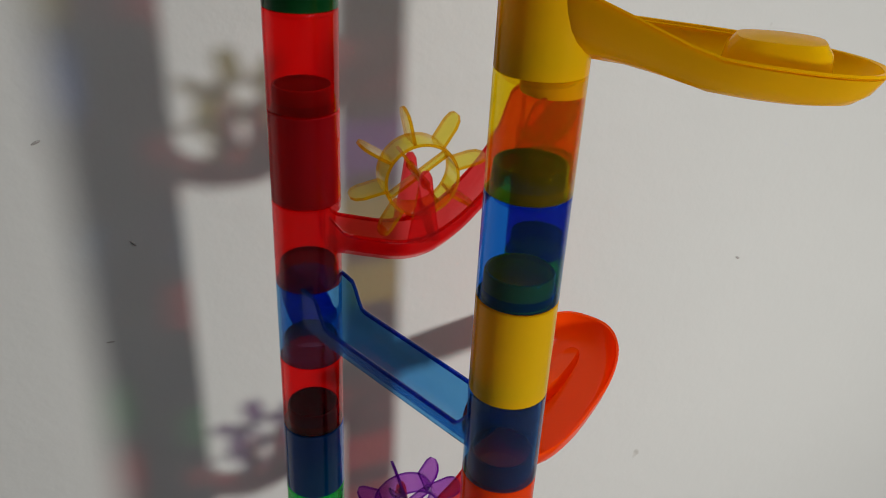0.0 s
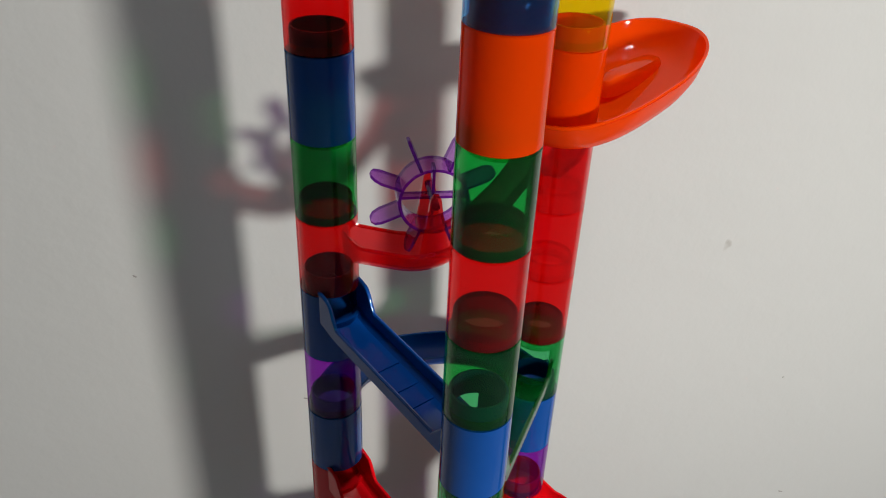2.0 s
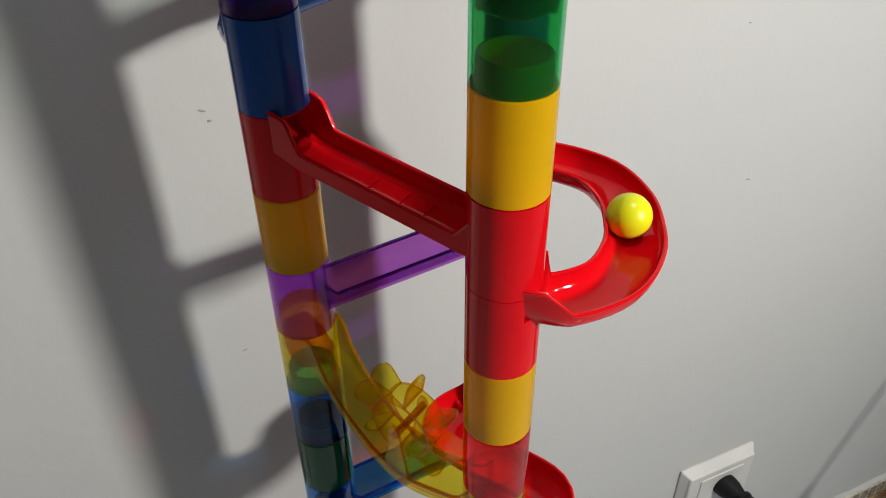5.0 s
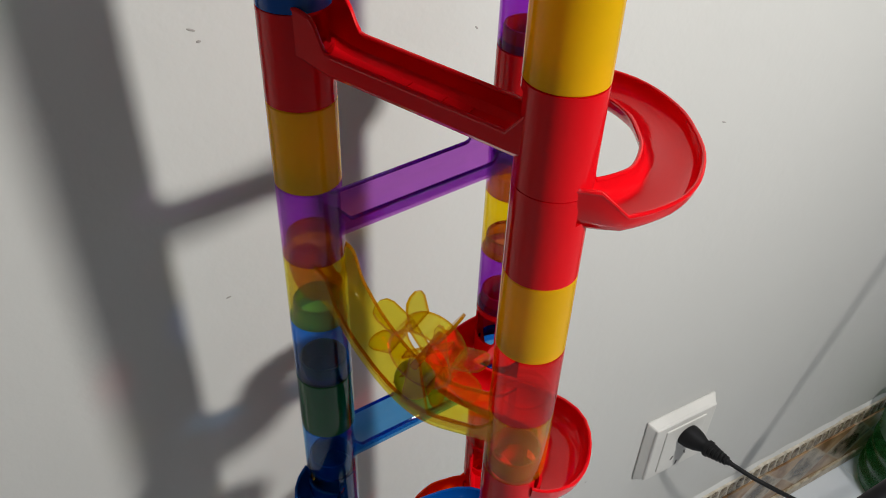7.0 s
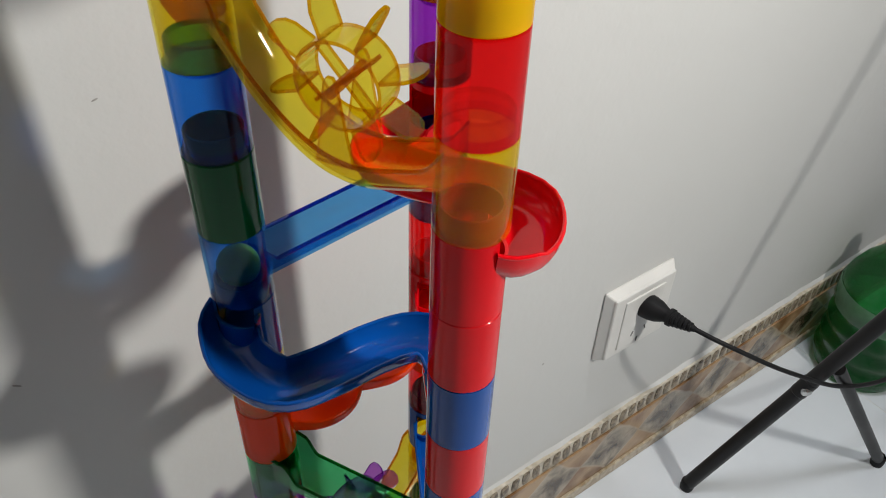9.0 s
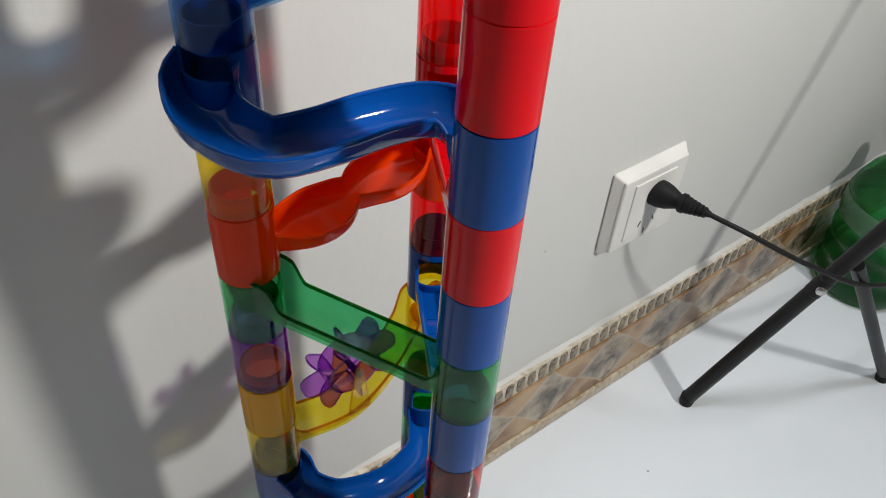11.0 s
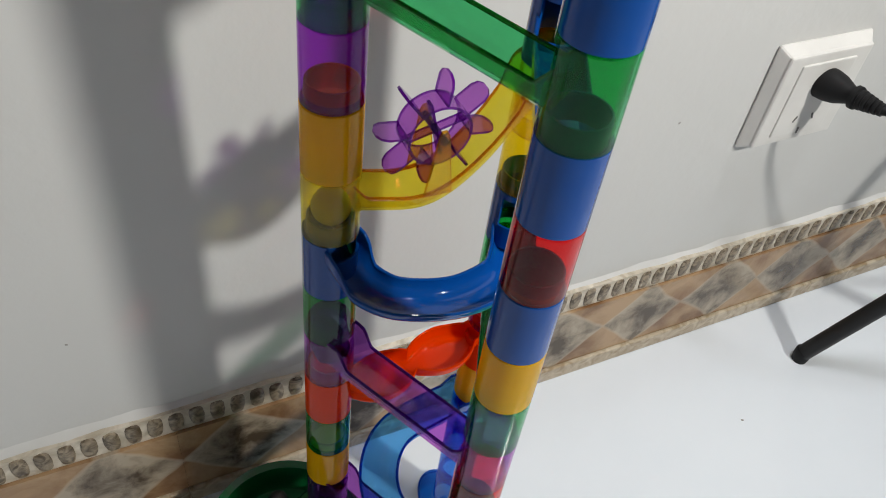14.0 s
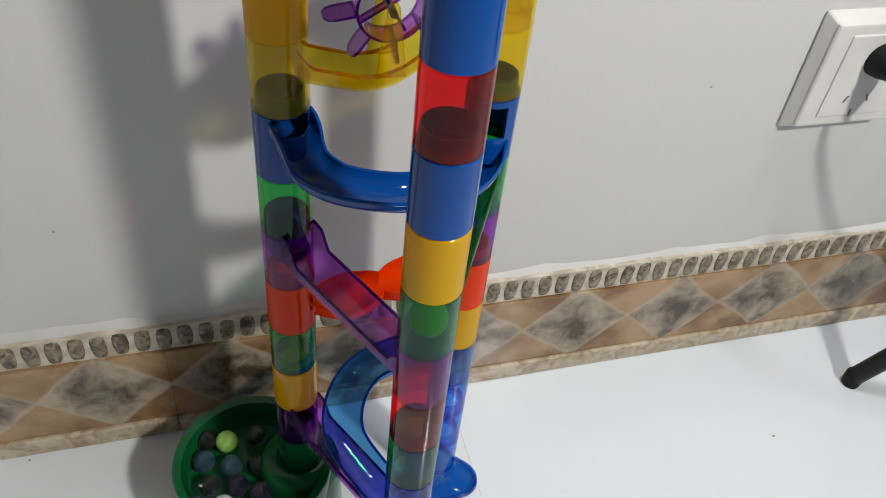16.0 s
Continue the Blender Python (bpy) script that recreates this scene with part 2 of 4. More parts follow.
def floor_line(form, start, end, i, n=40):
    """Stations (x, y, z) of a chute's floor from column to column."""
    plan, drop = SHAPE[form]
    pts = smooth_path([tuple(local(start, end, a, o)) for a, o in plan], n)
    xs, ys = [d[0] for d in drop], [d[1] for d in drop]
    length = np.concatenate([[0], np.cumsum([np.hypot(*(b - a)) for a, b in zip(pts, pts[1:])])])
    share = length / length[-1]
    kern = np.interp(share, xs, ys)
    sm = np.array([np.mean(kern[max(0, k - 2):k + 3]) for k in range(len(kern))])
    return [(float(p[0]), float(p[1]), Z(i + float(s))) for p, s in zip(pts, sm)], share


def ramp(kind, form, start, end, i, drop=0, width=0.80, low=0.26, wing=0.46, label=""):
    """One moulded ramp: the open start tube, the chute with its lips, and the end tube that it runs into."""
    mat, hue, opaque = SOLID[kind], HUE[kind.lower()], kind.isupper()
    ob = empty("marble_ramp", Matrix.Translation((*COL[start], Z(i + 1))))
    word = dict(straight="straight", curve="curved", inner="half-round", ess="S-shaped", wave="wavy scalloped", wheel="dipping wheel-holding", bottom="wide half-round")[form]
    tagged(ob, label or f"{'opaque' if opaque else 'see-through'} {hue} plastic {word} marble ramp joining two columns", "marble ramp", "marble ramps")
    inv = ob.matrix_world.inverted()
    path, share = floor_line(form, start, end, i)
    d = Vector(path[3][:2]) - COL[start]
    angle = math.atan2(d.y, d.x)
    part("start_tube", start_body(angle, low=0.40 if form in ("straight", "wheel") else 0.30), mat, ob)
    nk = part("neck", neck_body(), MAT[kind], ob)
    nk.matrix_basis = Matrix.Translation((0, 0, P - 0.0004))
    d = Vector(path[-4][:2]) - COL[end]
    et = part("end_tube", start_body(math.atan2(d.y, d.x), 0.1, 0.55, 44), mat, ob)
    et.matrix_basis = inv @ Matrix.Translation((*COL[end], Z(i + 1 + drop)))
    nk = part("neck", neck_body(), MAT[kind], ob)
    nk.matrix_basis = inv @ Matrix.Translation((*COL[end], Z(i + drop) - 0.0004))
    fl = path[2][2] - Z(i + 1)
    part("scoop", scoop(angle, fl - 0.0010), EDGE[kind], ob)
    h = []
    total = sum(math.dist(p, q) for p, q in zip(path, path[1:]))
    for s in share:
        g = min(1, max(0, (1.05 - s * total / R) / 0.50))
        a = wing * g * g * (3 - 2 * g)
        b = (0.60 if form == "curve" else 0.30) * max(0, 1 - (1 - s) / 0.07) if s > 0.93 else 0
        h.append(((low + (a * (0.40 - low + 0.06) / 0.40) + b * 0.7) * P,) * 2)
    w = [width * R] * len(path)
    if form == "wave":      # round cups with necks between them
        w = [R * (0.56 + 0.60 * abs(math.sin(2 * math.pi * min(1, max(0, (s - 0.08) / 0.84)))) ** 0.75) for s in share]
    loc = [tuple(inv @ Vector(p)) for p in path]
    chute = part("chute", trough(loc, h, w, rounded=form not in ("straight", "wheel"), steep=1.9 if form == "wave" else 1.3), mat, ob)
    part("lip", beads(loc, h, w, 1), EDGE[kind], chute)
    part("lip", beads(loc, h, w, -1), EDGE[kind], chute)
    return ob, path, h


def fork(path, start, end, i, kind, ob, share=0.5, hub=0.87):
    """Two tapered posts that carry a wheel's axle, one on each wall of the chute."""
    a, b = COL[start], COL[end]
    e = ((b - a).normalized()).to_3d()
    m = Vector((-e.y, e.x, 0))
    inv = ob.matrix_world.inverted()
    c = (a + (b - a) * share).to_3d() + Vector((0, 0, Z(i + hub)))
    base_z = Z(i + 1.55)
    for sgn in (-1, 1):
        bm = bmesh.new()
        prof = [(-0.0062, base_z - c.z), (0.0062, base_z - c.z), (0.0036, -0.008), (0.0021, 0.0030), (0.0010, 0.0050), (-0.0010, 0.0050), (-0.0021, 0.0030), (-0.0036, -0.008)]
        sides = [[bm.verts.new(inv @ (c + e * x + Vector((0, 0, z)) + m * sgn * (0.80 * R + d))) for x, z in prof] for d in (-0.0011, 0.0004)]
        bm.faces.new(sides[0])
        bm.faces.new(sides[1][::-1])
        for k in range(8):
            bm.faces.new((sides[0][k], sides[0][(k + 1) % 8], sides[1][(k + 1) % 8], sides[1][k]))
        bmesh.ops.recalc_face_normals(bm, faces=bm.faces)
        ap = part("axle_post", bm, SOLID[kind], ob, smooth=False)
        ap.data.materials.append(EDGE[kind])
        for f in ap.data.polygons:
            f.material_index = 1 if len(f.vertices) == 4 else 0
    return c


def wheel_pose(c, start, end, turn):
    e = (COL[end] - COL[start]).normalized()
    yaw = math.degrees(math.atan2(e.y, e.x))
    return Matrix.Translation(c) @ pose(0, 0, 0, 0, 0, yaw) @ pose(0, 0, 0, 0, turn, 0)


def paddle_wheel(kind, c, start, end, turn):
    """Eight rounded paddles round a hoop with crossed spokes, on a short axle (y)."""
    mat, hue = SOLID[kind], HUE[kind]
    ob = empty("paddle_wheel", wheel_pose(c, start, end, turn))
    tagged(ob, f"see-through {hue} plastic paddle wheel with eight rounded paddles", "paddle wheel", "paddle wheels")
    ri, w = 0.0141, 0.0060
    n = 48
    bm = bmesh.new()
    prof = [(ri, -w), (ri, w), (ri - 0.0012, w), (ri - 0.0012, -w)]
    rings = [[bm.verts.new((r * math.cos(2 * math.pi * k / n), y, r * math.sin(2 * math.pi * k / n))) for k in range(n)] for r, y in prof]
    for j in range(4):
        a, b = rings[j], rings[(j + 1) % 4]
        for k in range(n):
            bm.faces.new((a[k], a[(k + 1) % n], b[(k + 1) % n], b[k]))
    bmesh.ops.recalc_face_normals(bm, faces=bm.faces)
    hp = part("hoop", bm, mat, ob)
    hp.data.materials.append(EDGE[kind])
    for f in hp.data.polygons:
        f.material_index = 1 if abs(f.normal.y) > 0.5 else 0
    for k in range(8):
        bm = bmesh.new()
        lo, hi, hw = ri - 0.0002, 0.0262, w * 0.98
        out = [(lo, -hw), (hi - 0.0042, -hw), (hi - 0.0014, -hw * 0.78), (hi, -hw * 0.3), (hi, hw * 0.3), (hi - 0.0014, hw * 0.78), (hi - 0.0042, hw), (lo, hw)]
        f = [[bm.verts.new((x, y, z)) for x, y in out] for z in (-0.0006, 0.0006)]
        bm.faces.new(f[0][::-1])
        bm.faces.new(f[1])
        for j in range(8):
            bm.faces.new((f[0][j], f[0][(j + 1) % 8], f[1][(j + 1) % 8], f[1][j]))
        b = part("paddle", bm, mat, ob, smooth=False)
        b.data.materials.append(EDGE[kind])
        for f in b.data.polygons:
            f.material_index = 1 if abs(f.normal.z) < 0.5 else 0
        b.matrix_basis = pose(0, 0, 0, 0, 45 * k + 10, 0)
    for k in range(2):
        bm = bmesh.new()
        bmesh.ops.create_cube(bm, size=1, matrix=Matrix.Diagonal((2 * ri - 0.002, w * 0.7, 0.0012, 1)))
        s = part("spoke", bm, mat, ob, smooth=False)
        s.data.materials.append(EDGE[kind])
        for f in s.data.polygons:
            f.material_index = 1 if abs(f.normal.z) < 0.5 else 0
        s.matrix_basis = pose(0, 0, 0, 0, 90 * k + 32, 0)
    bm = bmesh.new()
    bmesh.ops.create_cone(bm, cap_ends=True, segments=16, radius1=0.0016, radius2=0.0016, depth=2 * R * 0.83, matrix=Matrix.Rotation(radians(90), 4, "X"))
    part("axle", bm, EDGE[kind], ob)
    return ob


def spoon(kind, col, i, angle, reach, near, far, floor_near, floor_far, wall, rise, island):
    """A turn-back dish: an oval tray reaching out from one column round a raised island, moulded with its tube.
    Sizes in tube radii, heights in storeys; rise: how far one side climbs towards the tube."""
    mat, hue = MAT[kind], HUE[kind.lower()]
    ob = empty("turn_back_dish", Matrix.Translation((*COL[col], Z(i + 1))) @ pose(0, 0, 0, 0, 0, angle))
    tagged(ob, f"opaque glossy {hue} plastic oval turn-back dish on a tube", "marble dish", "turn-back dishes")
    part("tube_wall", tube_body(), mat, ob)
    nk = part("neck", neck_body(), mat, ob)
    nk.matrix_basis = Matrix.Translation((0, 0, P - 0.0004))
    bm = bmesh.new()
    n, back = 64, -near * 0.8
    mid, half = (reach + back) / 2, (reach - back) / 2
    prof = [(0.3, 0.0), (0.62, 0.0), (0.78, 0.02), (0.88, 0.14), (0.945, 0.42), (0.985, 0.80), (1.0, 1.0), (1.03, 1.02), (1.04, 0.95)]

    def ground(x):
        u = min(1.0, max(0.0, (x - back) / (reach - back)))
        return floor_near + (floor_far - floor_near) * u
    rings = []
    for f, h in prof:
        row = []
        for k in range(n):
            th = 2 * math.pi * k / n
            c, sn = math.cos(th), math.sin(th)
            x = mid + half * math.copysign(abs(c) ** (0.82 if c > 0 else 0.68), c) * f
            u = min(1.0, max(0.0, (x - back) / (reach - back)))
            wide = near + (far - near) * min(1.0, u * 1.5)
            y = wide * math.copysign(abs(sn) ** (0.82 if c > 0 else 0.62), sn) * f
            climb = rise * max(0.0, 1 - u / 0.55) * max(0.0, -sn) ** 0.5
            row.append(bm.verts.new((x * R, y * R, (ground(x) + h * wall + climb * min(1.0, f * f)) * P)))
        rings.append(row)
    centre = bm.verts.new((mid * R, 0, ground(mid) * P))
    for k in range(n):
        bm.faces.new((centre, rings[0][k], rings[0][(k + 1) % n]))
    for a, b in zip(rings, rings[1:]):
        for k in range(n):
            bm.faces.new((a[k], b[k], b[(k + 1) % n], a[(k + 1) % n]))
    bmesh.ops.recalc_face_normals(bm, faces=bm.faces)
    bmesh.ops.solidify(bm, geom=list(bm.faces), thickness=0.0012)
    part("tray", bm, THIN[kind], ob)
    at, long, wide, high = island
    bm = bmesh.new()
    rings = []
    for f, h in [(1.0, -0.1), (0.97, 0.45), (0.92, 0.75), (0.78, 0.94), (0.4, 1.0)]:
        rings.append([bm.verts.new(((at + long * f * math.copysign(abs(math.cos(t)) ** 0.7, math.cos(t))) * R, wide * f * R * math.copysign(abs(math.sin(t)) ** 0.7, math.sin(t)), (ground(at) + h * high) * P)) for t in [2 * math.pi * k / 32 for k in range(32)]])
    for a, b in zip(rings, rings[1:]):
        for k in range(32):
            bm.faces.new((a[k], a[(k + 1) % 32], b[(k + 1) % 32], b[k]))
    bm.faces.new(rings[-1])
    part("island", bm, THIN[kind], ob)
    return ob


# ---- the marble run ----
RAMPS = [  # kind, form, from, to, storey, storeys dropped
    ("b", "straight", "A", "B", 3, 0), ("B", "straight", "A", "B", 8, 0), ("R", "straight", "A", "B", 11, 0), ("g", "straight", "A", "B", 21, 0),
    ("p", "straight", "A", "B", 27, 0), ("g", "straight", "B", "C", 9, 0), ("B", "curve", "C", "A", 10, 0), ("R", "curve", "B", "C", 12, 0),
    ("p", "straight", "C", "A", 13, 0), ("R", "ess", "B", "C", 16, 0), ("b", "straight", "C", "A", 17, 0), ("B", "ess", "A", "B", 18, 0),
    ("R", "straight", "B", "C", 19, 0), ("O", "wave", "C", "A", 20, 0), ("B", "straight", "B", "C", 22, 0), ("B", "inner", "A", "C", 25, 0),
    ("g", "straight", "C", "B", 26, 0), ("O", "wave", "C", "A", 28, 0), ("b", "bottom", "C", "B", 30, 1), ("p", "straight", "A", "B", 31, 0),
    ("r", "wheel", "C", "A", 1, 1), ("r", "wheel", "C", "A", 6, 1), ("y", "wheel", "A", "B", 14, 1), ("y", "wheel", "C", "A", 23, 1),
]
USED, WHEELS = set(), []
for kind, form, a, b, i, drop in RAMPS:
    deep = dict(low=0.22) if form in ("wheel", "straight") else dict(low=0.23, width=0.88)
    if form == "wave":
        deep = dict(low=0.26, wing=0.06)
    if form == "ess":
        deep = dict(low=0.30, width=0.94, wing=0.16)
    if form == "bottom":
        deep = dict(low=0.30, width=0.92)
    ob, path, h = ramp(kind, form, a, b, i, drop, **deep)
    USED |= {(a, i), (b, i + drop)}
    if form == "straight" and kind in "BR":
        inv = ob.matrix_world.inverted()
        for u in (0.42, 0.58, 0.70):
            q = Vector([float(np.interp(u, floor_line(form, a, b, i)[1], [c[k] for c in path])) for k in range(3)])
            e = COL[b] - COL[a]
            bm = bmesh.new()
            bmesh.ops.create_cube(bm, size=1, matrix=inv @ Matrix.Translation(q + Vector((0, 0, 0.0002))) @ Matrix.Rotation(math.atan2(e.y, e.x), 4, "Z") @ Matrix.Diagonal((0.0007, R * 1.0, 0.0007, 1)))
            part("floor_rib", bm, MAT[kind], next(c for c in ob.children if c.name.startswith("chute")), smooth=False)
    if form == "wheel":
        WHEELS.append((fork(path, a, b, i, kind, ob, {1: 0.555, 6: 0.55, 14: 0.56, 23: 0.53}[i], {6: 0.84, 14: 0.83, 23: 0.72}.get(i, 0.86)), a, b))
spoon("Y", "B", -1, -8, 6.4, 0.80, 1.30, 0.20, 0.04, 0.24, 0.42, (4.5, 1.05, 0.70, 0.36))
spoon("O", "C", 5, 65.5, 6.75, 2.1, 2.25, -0.14, 0.34, 0.36, 0.1, (3.9, 1.9, 0.42, 0.22))
USED |= {("B", -1), ("C", 5)}
STACK = dict(  # storeys -1 to 33; capitals are opaque
    A="GrRrbrBgrBpBRYpybGbByOgpYyBgpOgYpGG",
    B="YybYbOgrgBgYRRYryRRBRBgBrBYgprgbbpb",
    C="YYrpyyOrrrgBpRpyprbrROrBYyBgpOYbbbb")
wheels = [paddle_wheel(k, c, a, b, turn) for (c, a, b), k, turn in zip(WHEELS, "ypyp", (0, 0, 0, 0))]
for col, kinds in STACK.items():
    for j, kind in enumerate(kinds):
        if (col, j - 1) not in USED and kind != ".":
            tube(kind, col, j - 1)


def base_foot(kind, col, i, radius):
    """A flared foot with a scalloped skirt under a column."""
    mat, hue = MAT[kind], HUE[kind.lower()]
    ob = empty("base_foot", Matrix.Translation((*COL[col], 0)))
    tagged(ob, f"see-through {hue} plastic flared foot standing on the floor", "toy base", "base feet")
    top = Z(i)
    n, bm = 64, bmesh.new()
    prof = [(R, top), (R, top * 0.75), (R * 1.1, top * 0.55), (R * 1.5, top * 0.42), (radius * 0.86, top * 0.34), (radius, top * 0.22), (radius * 1.02, 0.001), (radius * 0.97, 0.001), (radius * 0.95, top * 0.2)]
    rings = []
    for r, z in prof:
        rings.append([bm.verts.new(((R + (r - R) * (0.72 + 0.28 * math.cos(3 * 2 * math.pi * k / n)) if r > R * 1.2 else r) * math.cos(2 * math.pi * k / n), (R + (r - R) * (0.72 + 0.28 * math.cos(3 * 2 * math.pi * k / n)) if r > R * 1.2 else r) * math.sin(2 * math.pi * k / n), z)) for k in range(n)])
    for a, b in zip(rings, rings[1:]):
        for k in range(n):
            bm.faces.new((a[k], a[(k + 1) % n], b[(k + 1) % n], b[k]))
    part("skirt", bm, mat, ob)
    return ob


base_foot("b", "B", 34, 0.030)
base_foot("b", "C", 34, 0.030)

# the green catch bowl beside the first column
BOWL = Vector((-0.0640, 0.2375, 0))
bowl = empty("catch_bowl", Matrix.Translation(BOWL))
tagged(bowl, "dark green plastic catch bowl full of glass marbles on the floor", "bowl")
BR = 0.0475
part("dish", lathe([(0.0, 0.040), (BR * 0.78, 0.040), (BR * 0.84, 0.043), (BR * 0.86, 0.051), (BR * 0.90, 0.0580), (BR, 0.0590), (BR * 1.015, 0.0565), (BR * 0.97, 0.024), (BR * 0.95, 0.0015), (BR * 0.90, 0.0), (BR * 0.80, 0.003), (0.0, 0.003)], 72), MAT["G"], bowl)
bm = lathe([(R * 1.0, 0.040), (R * 1.0, 0.0555), (R * 1.2, 0.0570), (R * 1.75, 0.0560), (R * 2.0, 0.0530), (R * 2.1, 0.046), (R * 2.2, 0.004), (R * 2.1, 0.0)], 48)
sk = part("socket", bm, MAT["G"], bowl)
sk.matrix_basis = Matrix.Translation((*(COL["A"] - BOWL.to_2d()), 0))

# ---- marbles ----
MR = 0.0082


def glass_marble(name, tint, swirl, clearness):
    m, nt, b = nodes_of(name)
    tc = nt.nodes.new("ShaderNodeTexCoord")
    wv = add(nt, "ShaderNodeTexWave", Scale=45.0, Distortion=9.0, Detail=2.0)
    mix = nt.nodes.new("ShaderNodeMixRGB")
    mix.inputs[1].default_value, mix.inputs[2].default_value = (*tint, 1), (*swirl, 1)
    nt.links.new(tc.outputs["Object"], wv.inputs["Vector"])
    nt.links.new(wv.outputs["Fac"], mix.inputs[0])
    nt.links.new(mix.outputs[0], b.inputs["Base Color"])
    b.inputs["Roughness"].default_value = 0.01
    b.inputs["Transmission Weight"].default_value = clearness
    b.inputs["IOR"].default_value = 1.5
    return m


def ball(name, label, material, place, group="marbles in the bowl", r=MR):
    bm = bmesh.new()
    bmesh.ops.create_uvsphere(bm, u_segments=28, v_segments=18, radius=r)
    ob = part(name, bm, material)
    ob.matrix_world = Matrix.Translation(place)
    return tagged(ob, label, "marble", group)


GM = [
    ("pale lime glass marble lying in the catch bowl", glass_marble("lime_marble", (0.35, 0.75, 0.12), (0.5, 0.85, 0.25), 0.15)),
    ("dark clear glass marble lying in the catch bowl", glass_marble("smoke_marble", (0.50, 0.55, 0.55), (0.22, 0.26, 0.27), 0.96)),
    ("blue swirled glass marble lying in the catch bowl", glass_marble("blue_marble", (0.30, 0.50, 0.62), (0.10, 0.35, 0.55), 0.88)),
    ("pale stone-coloured marble lying in the catch bowl", glass_marble("stone_marble", (0.55, 0.48, 0.40), (0.35, 0.28, 0.24), 0.0)),
    ("dark violet glass marble lying in the catch bowl", glass_marble("violet_marble", (0.30, 0.30, 0.48), (0.12, 0.12, 0.26), 0.92)),
    ("white glass marble lying in the catch bowl", glass_marble("white_marble", (0.75, 0.75, 0.72), (0.6, 0.6, 0.6), 0.0)),
]
LAY = [(-0.0170, 0.0140, 0), (-0.0010, 0.0230, 1), (0.0140, 0.0190, 1), (-0.0075, -0.0020, 2), (0.0215, 0.0015, 3), (0.0080, 0.0030, 1),
       (-0.0250, -0.0030, 2), (-0.0150, -0.0180, 1), (0.0010, -0.0140, 4), (0.0160, -0.0150, 4), (-0.0020, -0.0290, 5), (0.0130, -0.0300, 1),
       (-0.0180, -0.0330, 2), (-0.0300, 0.0120, 1)]
for x, y, k in LAY:
    ball("marble", GM[k][0], GM[k][1], BOWL + Vector((x - 0.007, y + 0.001, 0.040 + 0.0070)), r=0.0070)
YELLOW = plastic("lime_yellow_plastic", (0.72, 0.74, 0.01), 0.3)
runner = ball("rolling_marble", "glossy lime-yellow marble rolling down the marble run", YELLOW, (0, 0, 1), "")

# ---- room ----


def box(name, m, lo, hi, material, parent=None, bevel=0.0):
    bm = bmesh.new()
    bmesh.ops.create_cube(bm, size=1)
    bmesh.ops.transform(bm, matrix=m @ Matrix.Translation([(a + b) / 2 for a, b in zip(lo, hi)]) @ Matrix.Diagonal([b - a for a, b in zip(lo, hi)] + [1]), verts=bm.verts)
    if bevel:
        bmesh.ops.bevel(bm, geom=list(bm.edges), offset=bevel, segments=3, affect="EDGES", profile=0.6)
    return part(name, bm, material, parent, smooth=False)


def wall_paint():
    m, nt, b = nodes_of("wall_paint")
    tc = nt.nodes.new("ShaderNodeTexCoord")
    n1 = add(nt, "ShaderNodeTexNoise", Scale=2.5, Detail=5.0)
    n2 = add(nt, "ShaderNodeTexNoise", Scale=48.0, Detail=4.0, Roughness=0.55)
    n3 = add(nt, "ShaderNodeTexNoise", Scale=42.0, Detail=2.5)
    mix = nt.nodes.new("ShaderNodeMixRGB")
    mix.inputs[1].default_value, mix.inputs[2].default_value = (0.565, 0.567, 0.557, 1), (0.650, 0.652, 0.640, 1)
    spot = nt.nodes.new("ShaderNodeMapRange")
    spot.inputs[1].default_value, spot.inputs[2].default_value = 0.80, 0.83
    dirt = nt.nodes.new("ShaderNodeMixRGB")
    dirt.inputs[2].default_value = (0.43, 0.415, 0.39, 1)
    bump = add(nt, "ShaderNodeBump", Strength=0.24, Distance=0.002)
    for n in (n1, n2, n3):
        nt.links.new(tc.outputs["Object"], n.inputs["Vector"])
    nt.links.new(n1.outputs["Fac"], mix.inputs[0])
    nt.links.new(n3.outputs["Fac"], spot.inputs[0])
    nt.links.new(spot.outputs[0], dirt.inputs[0])
    nt.links.new(mix.outputs[0], dirt.inputs[1])
    nt.links.new(dirt.outputs[0], b.inputs["Base Color"])
    nt.links.new(n2.outputs["Fac"], bump.inputs["Height"])
    nt.links.new(bump.outputs[0], b.inputs["Normal"])
    b.inputs["Roughness"].default_value = 0.55
    return m


PAINT = wall_paint()
# unseen walls and ceiling: tone darkened to hold down the room's bounced light
DIM = plastic("unseen_wall_dimmed", (0.48, 0.465, 0.435), 0.7, 0.2)
X0, X1, Y0, TOP = -1.7, 2.2, -2.2, 2.45
for name, lo, hi in (("wall_north", (X0, WY, 0), (X1, WY + 0.12, TOP)), ("wall_south", (X0, Y0 - 0.12, 0), (X1, Y0, TOP)),
                     ("wall_west", (X0 - 0.12, Y0 - 0.12, 0), (X0, WY + 0.12, TOP)), ("wall_east", (X1, Y0 - 0.12, 0), (X1 + 0.12, WY + 0.12, TOP))):
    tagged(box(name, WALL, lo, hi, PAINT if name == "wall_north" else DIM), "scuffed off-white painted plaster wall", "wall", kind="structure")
tagged(box("ceiling", WALL, (X0 - 0.12, Y0 - 0.12, TOP), (X1 + 0.12, WY + 0.12, TOP + 0.1), DIM), "plain unseen ceiling, darkened to limit bounced light", "ceiling", kind="structure")


